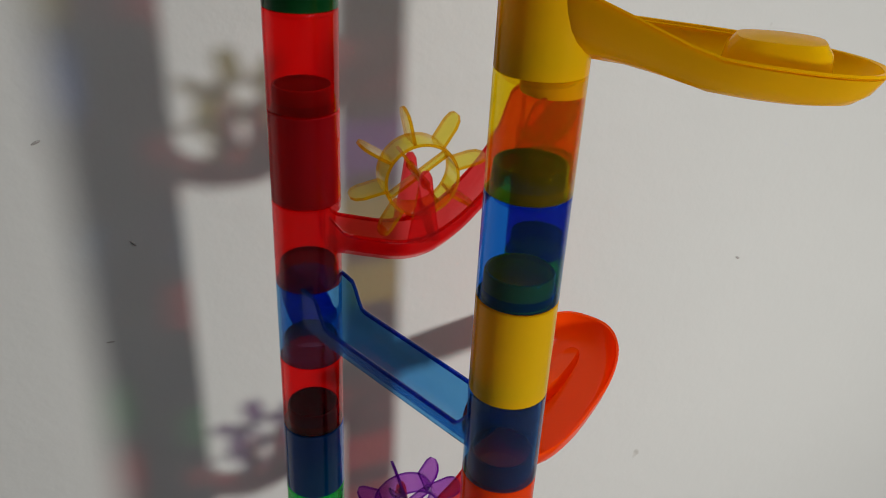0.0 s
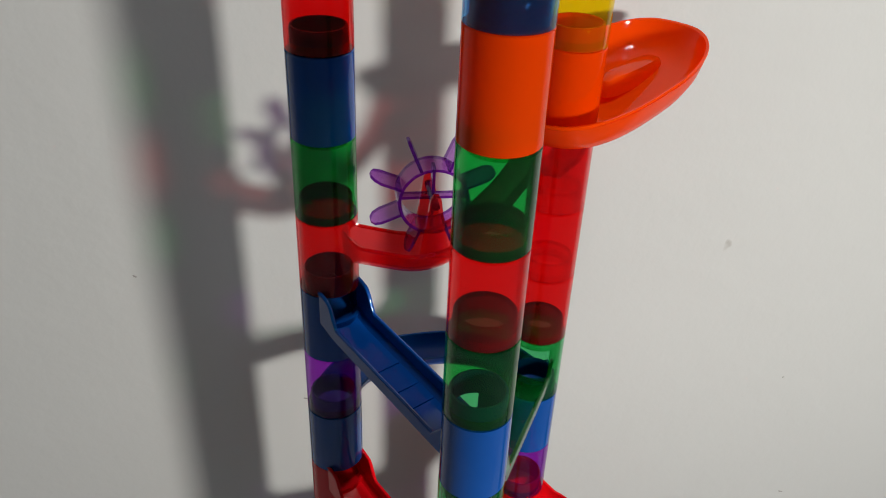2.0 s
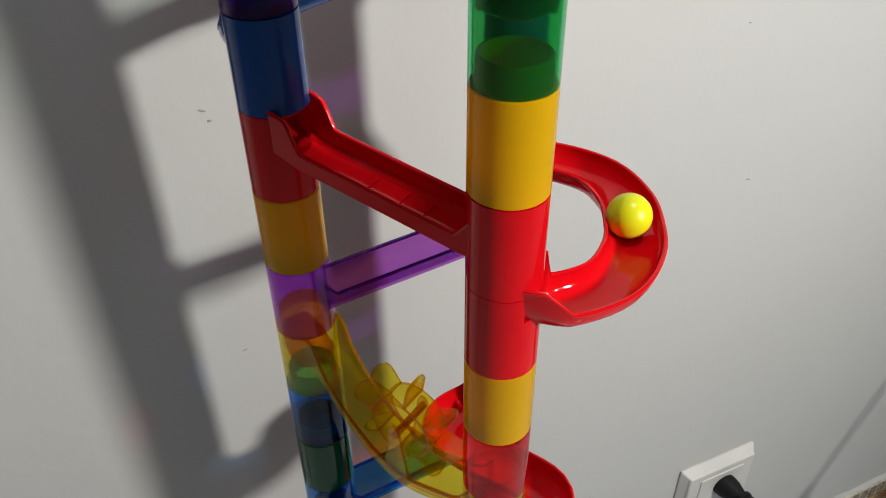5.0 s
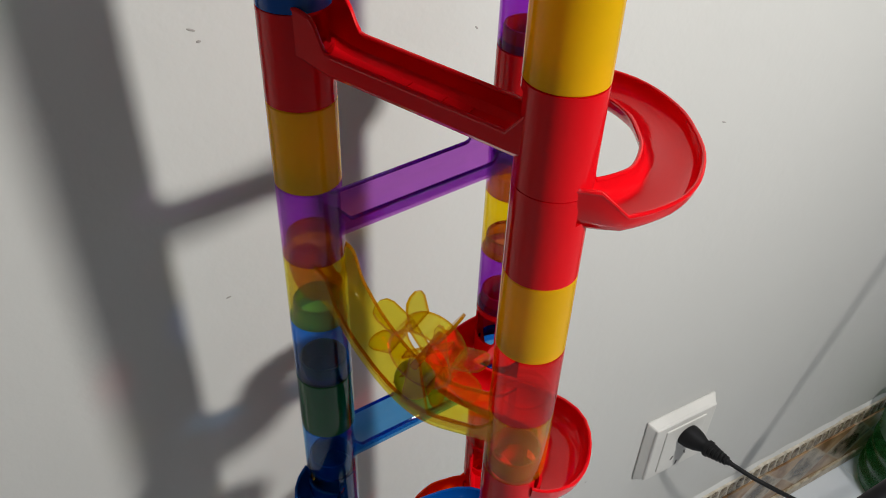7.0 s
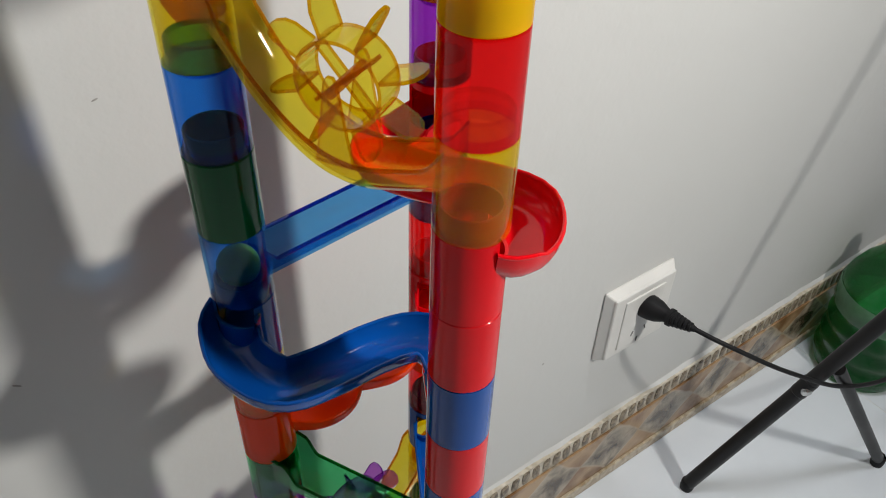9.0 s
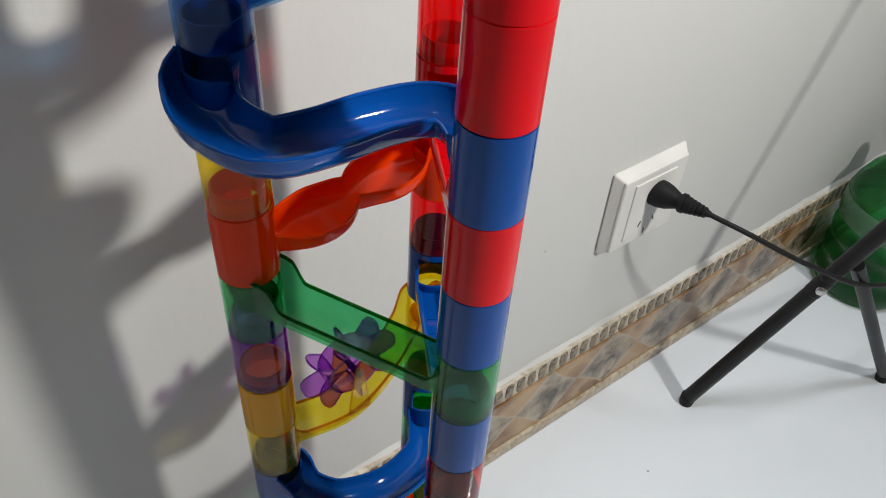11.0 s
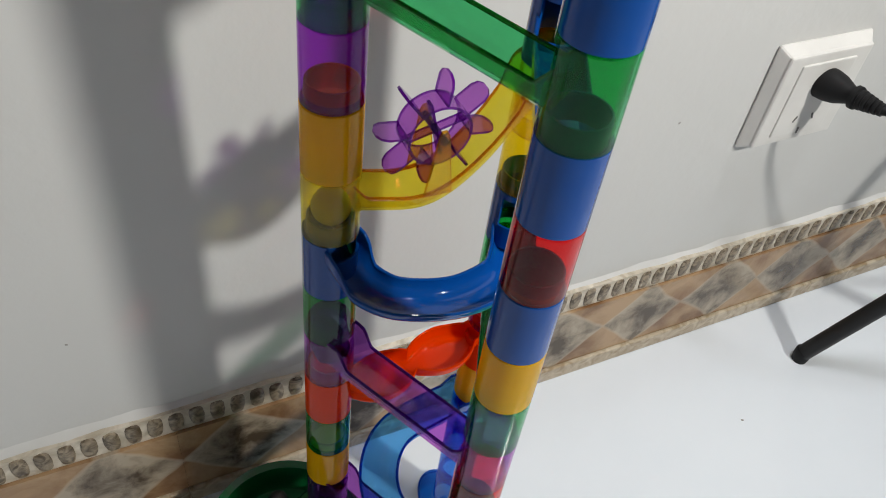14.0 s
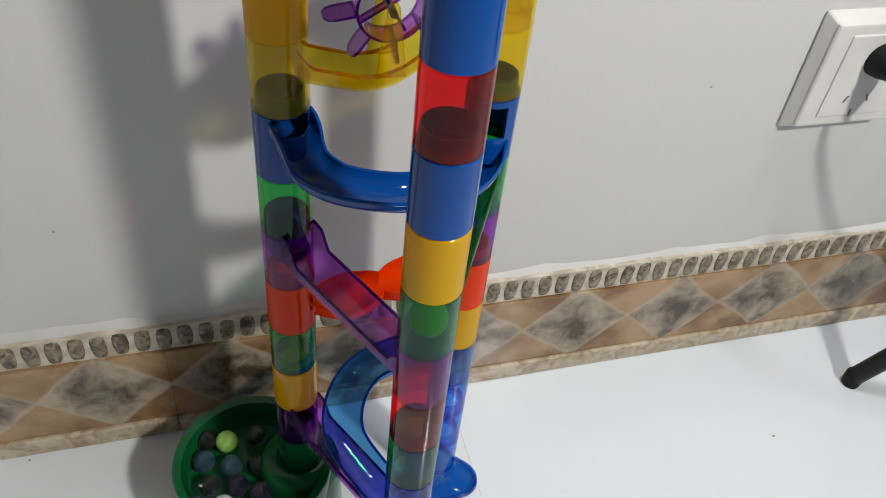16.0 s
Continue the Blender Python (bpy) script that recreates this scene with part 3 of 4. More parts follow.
def tile_gloss():
    m, nt, b = nodes_of("floor_tile")
    tc = nt.nodes.new("ShaderNodeTexCoord")
    oi = nt.nodes.new("ShaderNodeObjectInfo")
    n1 = add(nt, "ShaderNodeTexNoise", Scale=14.0, Detail=6.0)
    mix = nt.nodes.new("ShaderNodeMixRGB")
    mix.inputs[1].default_value, mix.inputs[2].default_value = (0.75, 0.80, 0.855, 1), (0.82, 0.865, 0.915, 1)
    tone = nt.nodes.new("ShaderNodeMixRGB")
    tone.blend_type = "MULTIPLY"
    tone.inputs[0].default_value = 0.04
    rr = nt.nodes.new("ShaderNodeMapRange")
    rr.inputs[3].default_value, rr.inputs[4].default_value = 0.08, 0.22
    nt.links.new(tc.outputs["Object"], n1.inputs["Vector"])
    nt.links.new(n1.outputs["Fac"], mix.inputs[0])
    nt.links.new(mix.outputs[0], tone.inputs[1])
    nt.links.new(oi.outputs["Random"], tone.inputs[2])
    nt.links.new(tone.outputs[0], b.inputs["Base Color"])
    nt.links.new(n1.outputs["Fac"], rr.inputs[0])
    nt.links.new(rr.outputs[0], b.inputs["Roughness"])
    return m


GROUT = plastic("grout", (0.78, 0.77, 0.75), 0.7, 0.2)
TILE = tile_gloss()
floor = tagged(box("floor", WALL, (X0, Y0, -0.08), (X1, WY, -0.0004), GROUT), "glossy white ceramic tile floor with thin joints", "floor", kind="structure")
TS = 0.600
tile_mesh = None
for a in range(-7, 8):
    for b in range(0, 9):
        x, y = 0.194 + TS * (a + 0.5), WY - 0.006 - TS * (b + 0.5)
        if not (X0 - 0.1 < x - TS / 2 and x + TS / 2 < X1 + 0.1 and y - TS / 2 > Y0 - 0.1):
            continue
        if tile_mesh is None:
            ob = box("floor_tile", Matrix(), (-TS / 2 + 0.0005, -TS / 2 + 0.0005, -0.008), (TS / 2 - 0.0005, TS / 2 - 0.0005, 0), TILE, floor, bevel=0.0002)
            tile_mesh = ob.data
        else:
            ob = new("floor_tile", tile_mesh)
            ob.parent = floor
        ob.matrix_basis = WALL @ Matrix.Translation((x, y, 0))


def skirting_tile():
    """Printed ceramic: grey marbled diamonds, amber triangles between them, brown veins."""
    m, nt, b = nodes_of("skirting_tile")
    L = nt.links.new
    tc = nt.nodes.new("ShaderNodeTexCoord")
    sep = nt.nodes.new("ShaderNodeSeparateXYZ")
    L(tc.outputs["Object"], sep.inputs[0])

    def mth(op, a, bb=None):
        n = nt.nodes.new("ShaderNodeMath")
        n.operation = op
        for k, v in enumerate((a, bb)):
            if v is None:
                continue
            if isinstance(v, (int, float)):
                n.inputs[k].default_value = v
            else:
                L(v, n.inputs[k])
        return n.outputs[0]
    warp = add(nt, "ShaderNodeTexNoise", Scale=16.0, Detail=2.0)
    L(tc.outputs["Object"], warp.inputs["Vector"])
    wv = mth("MULTIPLY", mth("SUBTRACT", warp.outputs["Fac"], 0.5), 0.022)
    x = mth("ADD", sep.outputs["X"], wv)
    tri = mth("MULTIPLY", mth("ABSOLUTE", mth("SUBTRACT", mth("FRACT", mth("DIVIDE", x, 0.083)), 0.5)), 2.0)
    h = mth("DIVIDE", mth("ABSOLUTE", mth("SUBTRACT", sep.outputs["Z"], 0.0520)), 0.0370)
    v = mth("ADD", tri, h)
    inside = nt.nodes.new("ShaderNodeMapRange")
    inside.inputs[1].default_value, inside.inputs[2].default_value = 0.94, 1.04
    L(v, inside.inputs[0])
    edge = nt.nodes.new("ShaderNodeMapRange")
    edge.inputs[1].default_value, edge.inputs[2].default_value, edge.inputs[3].default_value, edge.inputs[4].default_value = 0.02, 0.07, 1.0, 0.0
    L(mth("ABSOLUTE", mth("SUBTRACT", v, 1.0)), edge.inputs[0])
    n1 = add(nt, "ShaderNodeTexNoise", Scale=46.0, Detail=5.0, Roughness=0.60, Distortion=0.35)
    n2 = add(nt, "ShaderNodeTexNoise", Scale=24.0, Detail=5.0, Roughness=0.55, Distortion=0.4)
    for n in (n1, n2):
        L(tc.outputs["Object"], n.inputs["Vector"])
    grey = nt.nodes.new("ShaderNodeValToRGB")
    grey.color_ramp.elements[0].position, grey.color_ramp.elements[0].color = 0.38, (0.075, 0.052, 0.032, 1)
    grey.color_ramp.elements[1].position, grey.color_ramp.elements[1].color = 0.70, (0.42, 0.35, 0.26, 1)
    amber = nt.nodes.new("ShaderNodeValToRGB")
    amber.color_ramp.elements[0].position, amber.color_ramp.elements[0].color = 0.36, (0.20, 0.100, 0.042, 1)
    amber.color_ramp.elements[1].position, amber.color_ramp.elements[1].color = 0.62, (0.44, 0.29, 0.16, 1)
    L(mth("ADD", n1.outputs["Fac"], mth("MULTIPLY", mth("SUBTRACT", v, 0.55), 0.30)), grey.inputs[0])
    L(n2.outputs["Fac"], amber.inputs[0])
    mix = nt.nodes.new("ShaderNodeMixRGB")
    L(inside.outputs[0], mix.inputs[0])
    L(grey.outputs[0], mix.inputs[1])
    L(amber.outputs[0], mix.inputs[2])
    line = nt.nodes.new("ShaderNodeMixRGB")
    line.inputs[2].default_value = (0.60, 0.53, 0.42, 1)
    L(mth("MULTIPLY", edge.outputs[0], mth("MULTIPLY", n1.outputs["Fac"], 0.5)), line.inputs[0])
    L(mix.outputs[0], line.inputs[1])
    L(line.outputs[0], b.inputs["Base Color"])
    b.inputs["Roughness"].default_value = 0.25
    return m


def veined(name, a, bcol, scale):
    m, nt, b = nodes_of(name)
    tc = nt.nodes.new("ShaderNodeTexCoord")
    oi = nt.nodes.new("ShaderNodeObjectInfo")
    n1 = add(nt, "ShaderNodeTexNoise", Scale=scale, Detail=6.0, Distortion=1.5)
    sh = nt.nodes.new("ShaderNodeVectorMath")
    ramp_ = nt.nodes.new("ShaderNodeValToRGB")
    ramp_.color_ramp.elements[0].position, ramp_.color_ramp.elements[0].color = 0.36, (*a, 1)
    ramp_.color_ramp.elements[1].position, ramp_.color_ramp.elements[1].color = 0.64, (*bcol, 1)
    nt.links.new(tc.outputs["Object"], sh.inputs[0])
    nt.links.new(oi.outputs["Random"], sh.inputs[1])
    nt.links.new(sh.outputs[0], n1.inputs["Vector"])
    nt.links.new(n1.outputs["Fac"], ramp_.inputs[0])
    nt.links.new(ramp_.outputs[0], b.inputs["Base Color"])
    b.inputs["Roughness"].default_value = 0.3
    return m


SKIRT, CREAM, STONE = skirting_tile(), veined("cream_ceramic", (0.44, 0.38, 0.29), (0.68, 0.62, 0.52), 60.0), veined("brown_ceramic", (0.085, 0.060, 0.036), (0.33, 0.27, 0.19), 150.0)
SOLE = veined("olive_ceramic", (0.34, 0.25, 0.15), (0.60, 0.52, 0.40), 70.0)
CAULK = plastic("white_filler", (0.64, 0.64, 0.63), 0.7, 0.2)
base = tagged(empty("baseboard", WALL @ Matrix.Translation((0, WY, 0))), "patterned ceramic skirting with diamonds and a beaded border", "baseboard", kind="structure")
part_box = lambda name, lo, hi, mt, bv=0.0002: box(name, Matrix(), lo, hi, mt, base, bevel=bv)
for k in range(-3, 4):
    part_box("skirting_panel", (k * 0.583, -0.0080, 0.0165), (k * 0.583 + 0.5829, 0.001, 0.0845), SKIRT)
    part_box("base_moulding", (k * 0.583, -0.0105, 0.0), (k * 0.583 + 0.5829, 0.001, 0.0158), SOLE, 0.002)
    part_box("border_strip", (k * 0.583, -0.0058, 0.0850), (k * 0.583 + 0.5829, 0.001, 0.1064), CREAM)
bead_mesh = None
for k in range(150):
    if bead_mesh is None:
        bm = bmesh.new()
        bmesh.ops.create_uvsphere(bm, u_segments=10, v_segments=6, radius=1)
        for v in bm.verts:      # rounded, slightly drooping blocks
            v.co = (0.0049 * math.copysign(abs(v.co.x) ** 0.5, v.co.x), 0.0016 * v.co.y, 0.0096 * math.copysign(abs(v.co.z) ** 0.6, v.co.z))
            v.co.x *= 1.0 - 9.0 * min(0, v.co.z + 0.002) * -3.0
        ob = part("bead", bm, STONE, base)
        bead_mesh = ob.data
    else:
        ob = new("bead", bead_mesh)
        ob.parent = base
    ob.matrix_basis = Matrix.Translation((-0.45 + k * 0.0129, -0.0058, 0.0957 + 0.0005 * math.sin(k * 2.3))) @ pose(0, 0, 0, 0, 3 * math.sin(k * 1.7), 0)
bm = bmesh.new()
rng = random.Random(4)
pts = [(-1.6 + k * 0.02, 0.1064, 0.0030 + rng.random() * 0.0045) for k in range(180)]
front = [(bm.verts.new((x, -0.0038 * (0.4 + 0.6 * rng.random()), z)), bm.verts.new((x, 0.0005, z + h)), bm.verts.new((x, 0.0005, z))) for x, z, h in pts]
for a, b in zip(front, front[1:]):
    for j in range(3):
        bm.faces.new((a[j], b[j], b[(j + 1) % 3], a[(j + 1) % 3]))
part("filler_bead", bm, CAULK, base, "rough white filler along the top")

# ---- scuffs on the wall, specks on the floor ----
SCUFF = plastic("scuff_grey", (0.36, 0.345, 0.33), 0.8, 0.2)
SCUFFS = [(-0.0187, 1.0662), (0.3434, 0.9656), (0.012, 1.017), (0.060, 0.7345), (0.0623, 0.7291), (0.363, 0.720), (0.195, 0.7103), (0.3922, 0.6082), (0.0567, 0.593), (-0.0435, 0.188), (0.3416, 0.250), (-0.0209, 0.826), (-0.0038, 0.9674), (-0.0111, 0.4637)]
SPECKS = [(0.2883, 0.385), (-0.2239, 0.2344)]
north = bpy.data.objects["wall_north"]
for k, (x, z) in enumerate(SCUFFS):
    bm = bmesh.new()
    bmesh.ops.create_uvsphere(bm, u_segments=10, v_segments=6, radius=1)
    ob = part("scuff", bm, SCUFF, north, "small dark scuff in the paint")
    ob.matrix_basis = WALL @ Matrix.Translation((x, WY, z)) @ pose(0, 0, 0, 0, rng.uniform(-60, 60), 0) @ Matrix.Diagonal((rng.uniform(0.0009, 0.0024), 0.0003, rng.uniform(0.0004, 0.0007), 1))
for x, y in SPECKS:
    bm = bmesh.new()
    bmesh.ops.create_uvsphere(bm, u_segments=8, v_segments=6, radius=1)
    ob = part("speck", bm, SCUFF, floor, "tiny dark crumb of dirt")
    ob.matrix_basis = Matrix.Translation((x, y, 0.0003)) @ Matrix.Diagonal((rng.uniform(0.0007, 0.0014), rng.uniform(0.0006, 0.0010), 0.0004, 1))

# ---- socket, plug and lead ----
WHITE = plastic("white_fitting", (0.70, 0.69, 0.665), 0.35)
DARK = plastic("black_rubber", (0.012, 0.012, 0.013), 0.5, 0.2)
SLOT = plastic("slot_grey", (0.20, 0.195, 0.19), 0.6, 0.2)
OX, OZ = 0.4430, 0.2575
outlet = tagged(empty("wall_socket", WALL @ Matrix.Translation((OX, WY, OZ))), "square white wall socket with a black plug in it", "socket")
plate = box("plate", Matrix(), (-0.041, -0.0110, -0.041), (0.041, 0.0005, 0.041), WHITE, outlet, 0.0025)
for v in plate.data.vertices:       # sloping rim
    if v.co.y < -0.004:
        v.co.x, v.co.z = v.co.x * 0.89, v.co.z * 0.89
insert = box("insert", Matrix(), (-0.024, -0.0122, -0.029), (0.024, -0.010, 0.029), WHITE, outlet, 0.0012)
for x, z, a in ((-0.008, -0.016, 25), (0.008, -0.016, -25), (0.0, -0.027, 0)):
    box("slot", pose(x, 0, z, 0, a, 0), (-0.0006, -0.0127, -0.0026), (0.0006, -0.0122, 0.0026), SLOT, insert)
plug = tagged(empty("power_plug", WALL @ Matrix.Translation((OX + 0.004, WY - 0.0135, OZ + 0.012))), "black power plug with a ribbed collar and lead", "plug")
PD = Vector((0.006, -0.0415, 0.006)).normalized()


def tapered(points, n=20):
    """A round rod through (x, y, z, radius) points."""
    bm = bmesh.new()
    rings = []
    for k, p in enumerate(points):
        a, b = Vector(points[max(k - 1, 0)][:3]), Vector(points[min(k + 1, len(points) - 1)][:3])
        q = (b - a).to_track_quat("Z", "Y")
        rings.append([bm.verts.new(Vector(p[:3]) + q @ Vector((p[3] * math.cos(2 * math.pi * j / n), p[3] * math.sin(2 * math.pi * j / n), 0))) for j in range(n)])
    for a, b in zip(rings, rings[1:]):
        for j in range(n):
            bm.faces.new((a[j], a[(j + 1) % n], b[(j + 1) % n], b[j]))
    bm.faces.new(rings[0][::-1])
    bm.faces.new(rings[-1])
    return bm


COLLAR = [(-0.004, 0.0112), (0.003, 0.0112), (0.010, 0.0098), (0.018, 0.0064), (0.0205, 0.0060), (0.021, 0.0080), (0.024, 0.0080), (0.0245, 0.0062)]
for k in range(5):      # the ribbed strain relief
    COLLAR += [(0.0255 + k * 0.0036, 0.0060 - k * 0.0005), (0.0260 + k * 0.0036, 0.0068 - k * 0.0006), (0.0278 + k * 0.0036, 0.0068 - k * 0.0006), (0.0283 + k * 0.0036, 0.0056 - k * 0.0006)]
bx = [(*(PD * d), r) for d, r in COLLAR + [(0.046, 0.0024)]]
part("plug_body", tapered(bx), DARK, plug)
lead_pts = smooth_path([tuple(PD * 0.044), (0.022, -0.070, -0.001), (0.075, -0.105, -0.036), (0.15, -0.130, -0.080), (0.26, -0.140, -0.115), (0.45, -0.14, -0.13), (0.8, -0.16, -0.135)], 60)
part("lead", tapered([(*p, 0.0021) for p in lead_pts], 10), DARK, plug)

# ---- stand with thin black legs ----
METAL = plastic("black_painted_metal", (0.02, 0.02, 0.021), 0.35, 0.2)
STEEL = plastic("steel", (0.55, 0.55, 0.54), 0.25)
STEEL.node_tree.nodes["Principled BSDF"].inputs["Metallic"].default_value = 1.0
foot1, knee = Vector((0.357, 0.455, 0.008)), Vector((0.4195, 0.432, 0.185))
stand = tagged(empty("folding_stand", Matrix.Translation((foot1.x, foot1.y, 0))), "thin black metal folding stand with splayed legs", "stand")


def rod(name, a, b, r, mt, parent, origin):
    return part(name, tapered([(*(a - origin), r * 0.6), (*(a + (b - a) * 0.004 - origin), r), (*(b - origin), r)], 16), mt, parent)


ORG = Vector((foot1.x, foot1.y, 0))
K2 = foot1 + (knee - foot1) * 1.75
rod("leg", foot1, K2, 0.0073, METAL, stand, ORG)
# added out of view to shade the wall; thinned so its shadow stays faint
rod("unseen_leg_shadow_caster", K2, foot1 + (knee - foot1) * 4.4, 0.0026, METAL, stand, ORG)
foot2 = Vector((0.580, 0.452, 0.008))
rod("leg", foot2, knee + Vector((0.02, -0.006, 0.028)), 0.0062, METAL, stand, ORG)
for f in (foot1, foot2):
    bm = lathe([(0.0, 0.0), (0.0066, 0.0), (0.0073, 0.004), (0.0072, 0.012), (0.0060, 0.014)], 20)
    q = part("rubber_foot", bm, DARK, stand)
    q.matrix_basis = Matrix.Translation(f - ORG - Vector((0, 0, 0.008)))
side = Vector((-0.30, -0.95, 0.05)).normalized()
part("rivet", tapered([(*(knee - ORG + side * d), r) for d, r in ((0.004, 0.0050), (0.0075, 0.0048), (0.0085, 0.0036), (0.0092, 0.0018))], 16), STEEL, stand, "bright steel rivet")
part("sleeve", tapered([(*(knee + (knee - foot1).normalized() * d - ORG), r) for d, r in ((-0.010, 0.0070), (-0.009, 0.0078), (0.009, 0.0078), (0.010, 0.0070))], 16), METAL, stand)

# ---- green bottle by the wall ----
PET = clear("green_bottle_plastic", (0.16, 0.60, 0.26), (0.03, 0.24, 0.07), 0.25, 0.1)
LABEL = clear("bottle_label", (0.35, 0.62, 0.42), (0.30, 0.50, 0.36), 0.5, 0.2)
bottle = tagged(empty("plastic_bottle", Matrix.Translation((0.639, 0.593, 0))), "large translucent green plastic bottle standing by the skirting", "bottle")
prof = [(0.0, 0.010), (0.020, 0.008), (0.036, 0.0), (0.045, 0.006), (0.048, 0.020)]
prof += [(0.048 + 0.0013 * math.sin(k * 0.9), 0.024 + k * 0.006) for k in range(30)]
prof += [(0.047, 0.212), (0.040, 0.240), (0.026, 0.272), (0.015, 0.292), (0.0135, 0.300), (0.0135, 0.312)]
prof = [(r * 1.15, z * 0.64) for r, z in prof]
part("bottle_wall", lathe(prof, 48), PET, bottle)
part("label", lathe([(0.0568, 0.096), (0.0574, 0.097), (0.0574, 0.124), (0.0568, 0.125)], 48), LABEL, bottle, "faded pale wrap label")
part("cap", lathe([(0.0, 0.210), (0.0165, 0.210), (0.0175, 0.207), (0.0175, 0.193), (0.0155, 0.192)], 32), MAT["G"], bottle)


# ---- what moves: the rolling marble and the paddle wheels ----
LINE = {(a, b, i): floor_line(form, a, b, i) for kind, form, a, b, i, drop in RAMPS}


def on(ramp_, share, lift=0.0):
    """The marble's centre on a ramp, at a share of its length."""
    path, along = LINE[ramp_]
    p = [float(np.interp(share, along, [q[k] for q in path])) for k in range(3)]
    return Vector((p[0], p[1], p[2] + MR + 0.0005 + lift))


def inside(col, i, dx=0.0, dy=0.0):
    return Vector((COL[col].x + dx, COL[col].y + dy, Z(i)))


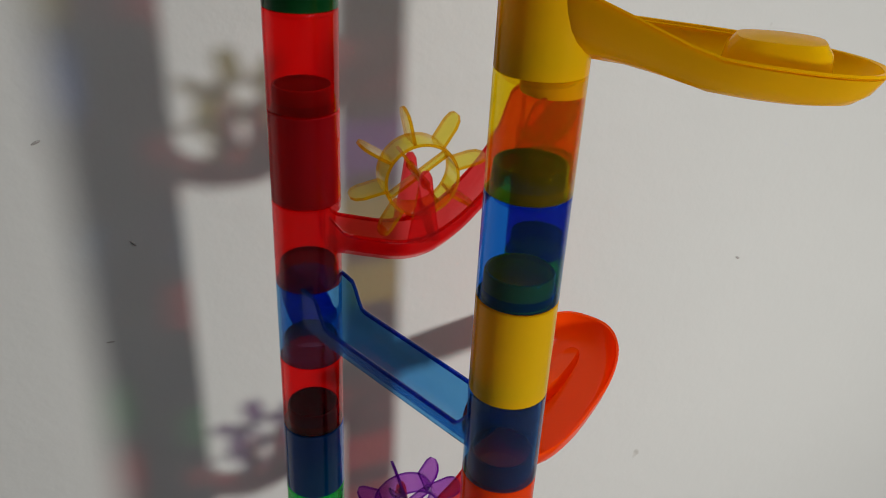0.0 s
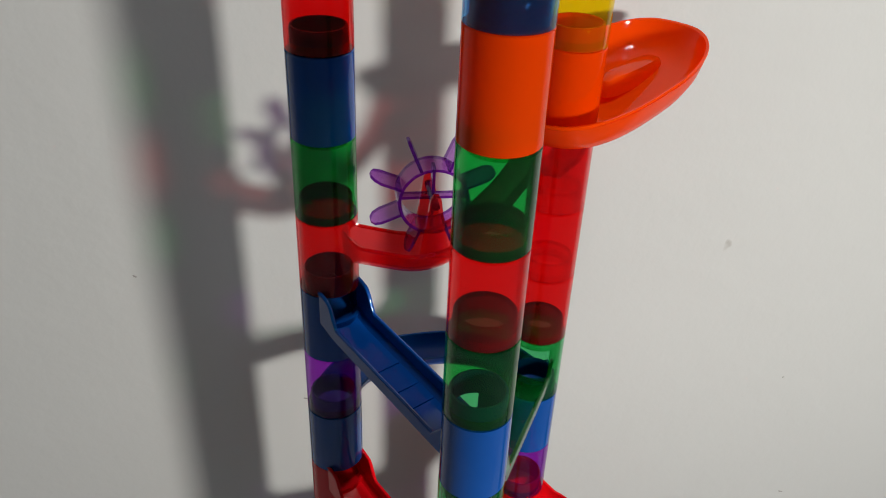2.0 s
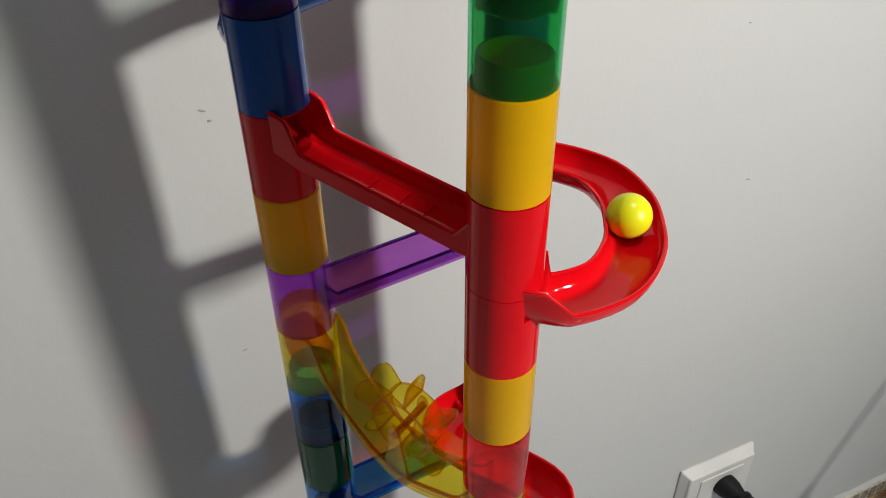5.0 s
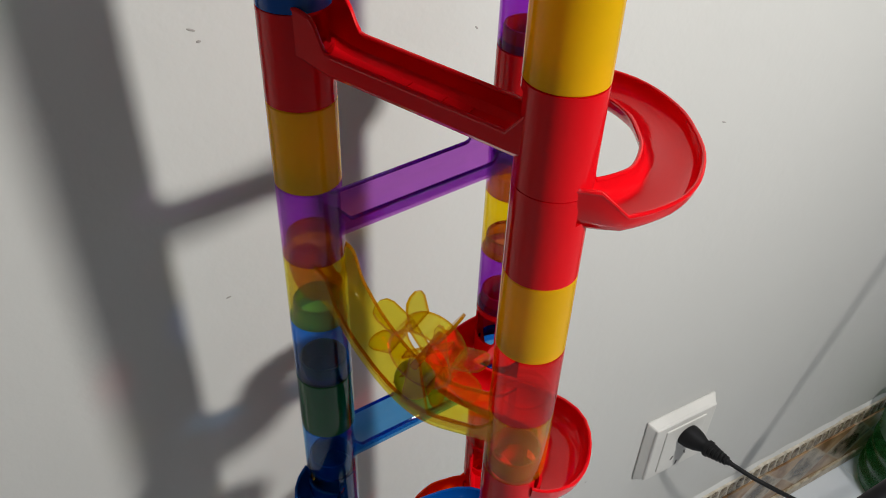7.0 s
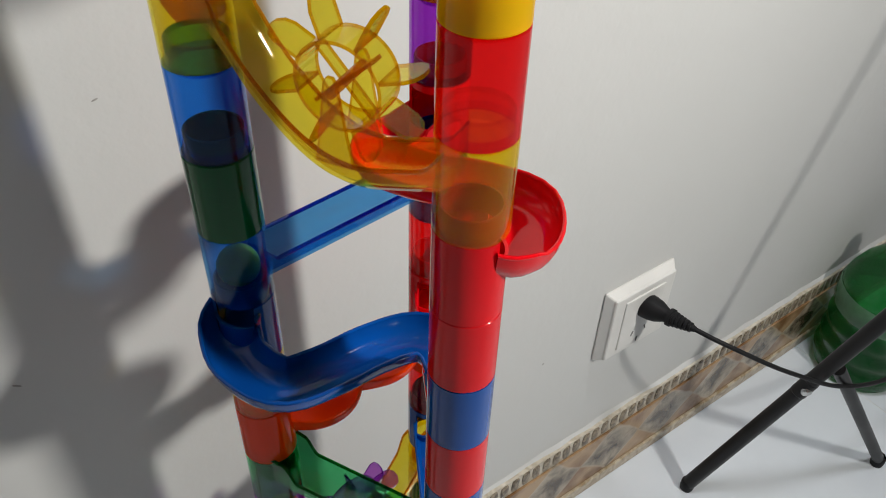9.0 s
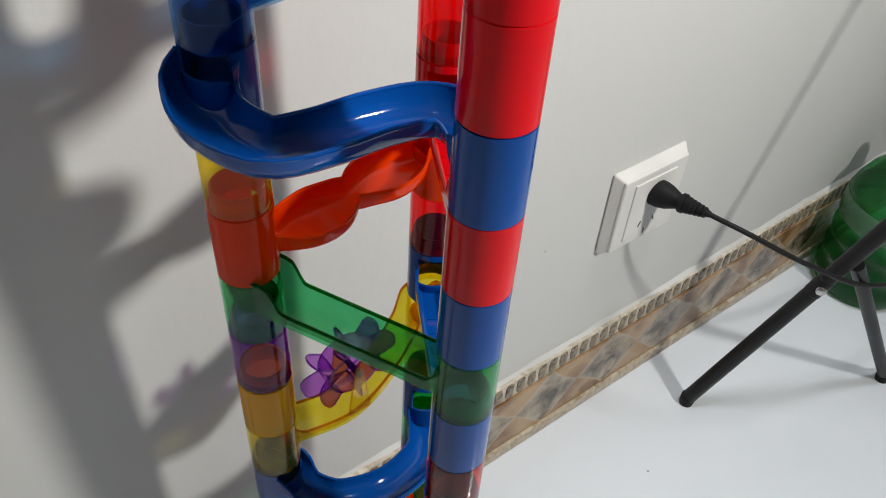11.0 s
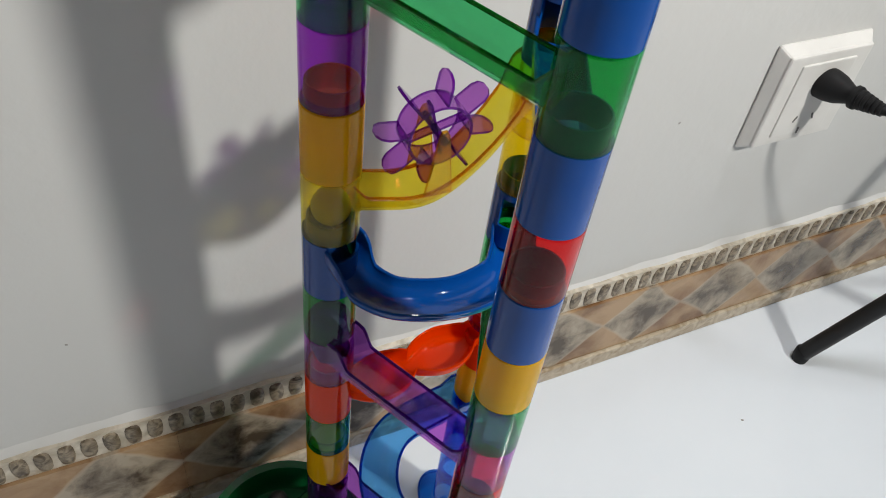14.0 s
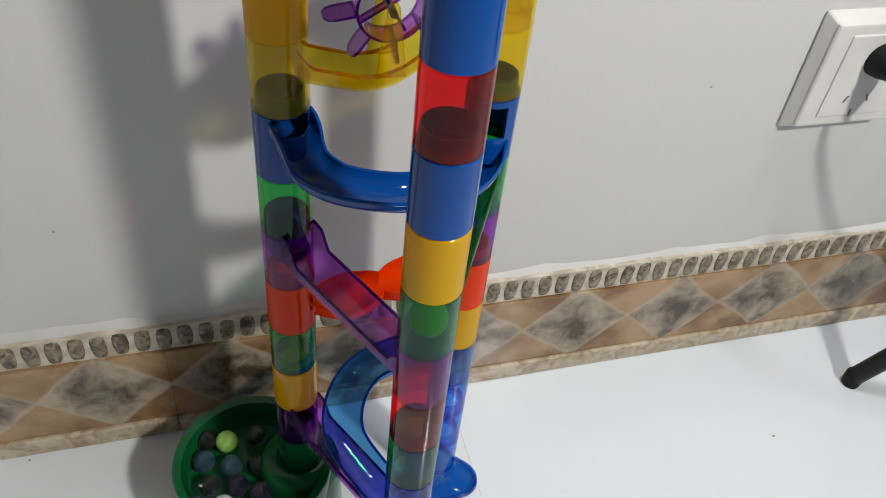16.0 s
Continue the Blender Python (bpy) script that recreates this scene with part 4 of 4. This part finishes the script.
AB8, AB11, AB21 = ("A", "B", 8), ("A", "B", 11), ("A", "B", 21)
RUN = [
    (0.0, inside("C", 5.6)), (0.25, inside("C", 6.2)), (0.4, on(("C", "A", 6), 0.02)), (0.6, on(("C", "A", 6), 0.25)), (0.7, on(("C", "A", 6), 0.58)), (0.8, on(("C", "A", 6), 0.96)),
    (0.9, inside("A", 7.75, 0.002, -0.001)), (1.0, inside("A", 8.0, 0.004, -0.003)), (1.1, inside("A", 8.12, 0.004, -0.003)), (1.3, on(AB8, 0.02)), (1.4, on(AB8, 0.10)), (1.5, on(AB8, 0.185)), (1.6, on(AB8, 0.32)), (1.7, on(AB8, 0.50)), (1.8, on(AB8, 0.75)), (1.9, on(AB8, 1.0)),
    (2.0, inside("B", 9.0)), (2.1, on(("B", "C", 9), 0.3)), (2.2, on(("B", "C", 9), 0.85)), (2.28, on(("B", "C", 9), 1.0)), (2.4, inside("C", 9.55)), (2.55, inside("C", 9.75)), (2.7, inside("C", 10.2)), (2.8, on(("C", "A", 10), 0.08)),
    (3.0, on(("C", "A", 10), 0.55)), (3.2, on(("C", "A", 10), 0.88)), (3.3, on(("C", "A", 10), 0.95)), (3.4, inside("A", 10.5)), (3.6, inside("A", 11.1)), (3.8, on(AB11, 0.04)), (3.9, on(AB11, 0.16)), (4.0, on(AB11, 0.36)), (4.1, on(AB11, 0.53)), (4.2, on(AB11, 0.90)),
    (4.27, on(AB11, 1.0)), (4.37, inside("B", 12.0)), (4.43, on(("B", "C", 12), 0.03)), (4.5, on(("B", "C", 12), 0.08)), (4.6, on(("B", "C", 12), 0.16)), (4.7, on(("B", "C", 12), 0.22)), (5.1, on(("B", "C", 12), 0.62)), (5.5, on(("B", "C", 12), 0.98)),
    (5.65, inside("C", 12.9)), (5.8, on(("C", "A", 13), 0.02)), (6.2, on(("C", "A", 13), 0.5)), (6.5, on(("C", "A", 13), 0.98)), (6.6, inside("A", 13.8)), (6.75, on(("A", "B", 14), 0.02)), (6.9, on(("A", "B", 14), 0.20)), (7.0, on(("A", "B", 14), 0.50)), (7.1, on(("A", "B", 14), 0.80)),
    (7.2, on(("A", "B", 14), 1.0)), (7.3, inside("B", 15.95)), (7.38, on(("B", "C", 16), 0.03)), (7.5, on(("B", "C", 16), 0.12)), (7.6, on(("B", "C", 16), 0.18)), (7.7, on(("B", "C", 16), 0.24)), (7.8, on(("B", "C", 16), 0.32)), (7.9, on(("B", "C", 16), 0.40)), (8.0, on(("B", "C", 16), 0.52)), (8.1, on(("B", "C", 16), 0.66)), (8.2, on(("B", "C", 16), 0.80)), (8.3, on(("B", "C", 16), 0.95)),
    (8.4, inside("C", 16.95)), (8.54, on(("C", "A", 17), 0.03)), (8.7, on(("C", "A", 17), 0.35)), (8.8, on(("C", "A", 17), 0.63)), (8.9, on(("C", "A", 17), 0.93)), (9.0, inside("A", 17.62)), (9.1, inside("A", 17.95)), (9.2, on(("A", "B", 18), 0.05)), (9.4, on(("A", "B", 18), 0.21)), (9.5, on(("A", "B", 18), 0.30)), (9.6, on(("A", "B", 18), 0.43)), (9.7, on(("A", "B", 18), 0.54)),
    (10.2, on(("A", "B", 18), 0.98)), (10.35, inside("B", 18.95)), (10.5, on(("B", "C", 19), 0.05)), (10.9, on(("B", "C", 19), 0.98)), (11.05, inside("C", 19.95)), (11.2, on(("C", "A", 20), 0.05)), (11.5, on(("C", "A", 20), 0.45)), (11.8, on(("C", "A", 20), 0.84)), (11.92, on(("C", "A", 20), 1.0)),
    (12.0, inside("A", 20.9)), (12.08, on(AB21, 0.02)), (12.2, on(AB21, 0.20)), (12.3, on(AB21, 0.46)), (12.4, on(AB21, 0.85)), (12.47, on(AB21, 1.0)), (12.6, inside("B", 21.62, 0.002, 0.001)), (12.75, inside("B", 21.66, -0.001, 0.002)), (12.95, inside("B", 21.75)), (13.07, inside("B", 22.2)), (13.15, on(("B", "C", 22), 0.3)), (13.3, on(("B", "C", 22), 0.92)), (13.4, inside("C", 22.8)), (13.52, inside("C", 22.97)), (13.6, on(("C", "A", 23), 0.03)),
    (13.7, on(("C", "A", 23), 0.16)), (13.8, on(("C", "A", 23), 0.50)), (13.9, on(("C", "A", 23), 0.91)), (13.94, on(("C", "A", 23), 1.0)), (14.0, inside("A", 24.62)), (14.1, inside("A", 24.98)), (14.2, on(("A", "C", 25), 0.03)), (14.5, on(("A", "C", 25), 0.187)), (14.7, on(("A", "C", 25), 0.37)), (15.0, on(("A", "C", 25), 0.57)), (15.3, on(("A", "C", 25), 0.80)), (15.5, on(("A", "C", 25), 0.96)),
    (15.6, inside("C", 25.9)), (15.7, on(("C", "B", 26), 0.1)), (15.8, on(("C", "B", 26), 0.4)), (15.93, on(("C", "B", 26), 0.95)), (16.0, inside("B", 26.60)),
]
TURNS = [
    [(0.0, 3), (16.0, 3)],
    [(0.0, 5), (0.5, 5), (0.65, -30), (0.8, -65), (1.0, -88), (1.5, -99), (2.0, -123), (2.5, -133), (16.0, -133)],
    [(0.0, 0), (6.85, 0), (6.95, -35), (7.1, -100), (7.3, -135), (7.6, -152), (8.0, -161), (8.4, -163), (16.0, -163)],
    [(0.0, 0), (13.6, 0), (13.72, -25), (13.9, -85), (14.1, -120), (14.5, -150), (15.0, -178), (15.5, -181), (16.0, -181)],
]


def motions():
    walk(runner, [(t, Matrix.Translation(p)) for t, p in RUN])
    for ob, (c, a, b), turns in zip(wheels, WHEELS, TURNS):
        walk(ob, [(t, wheel_pose(c, a, b, turn)) for t, turn in turns])


motions()
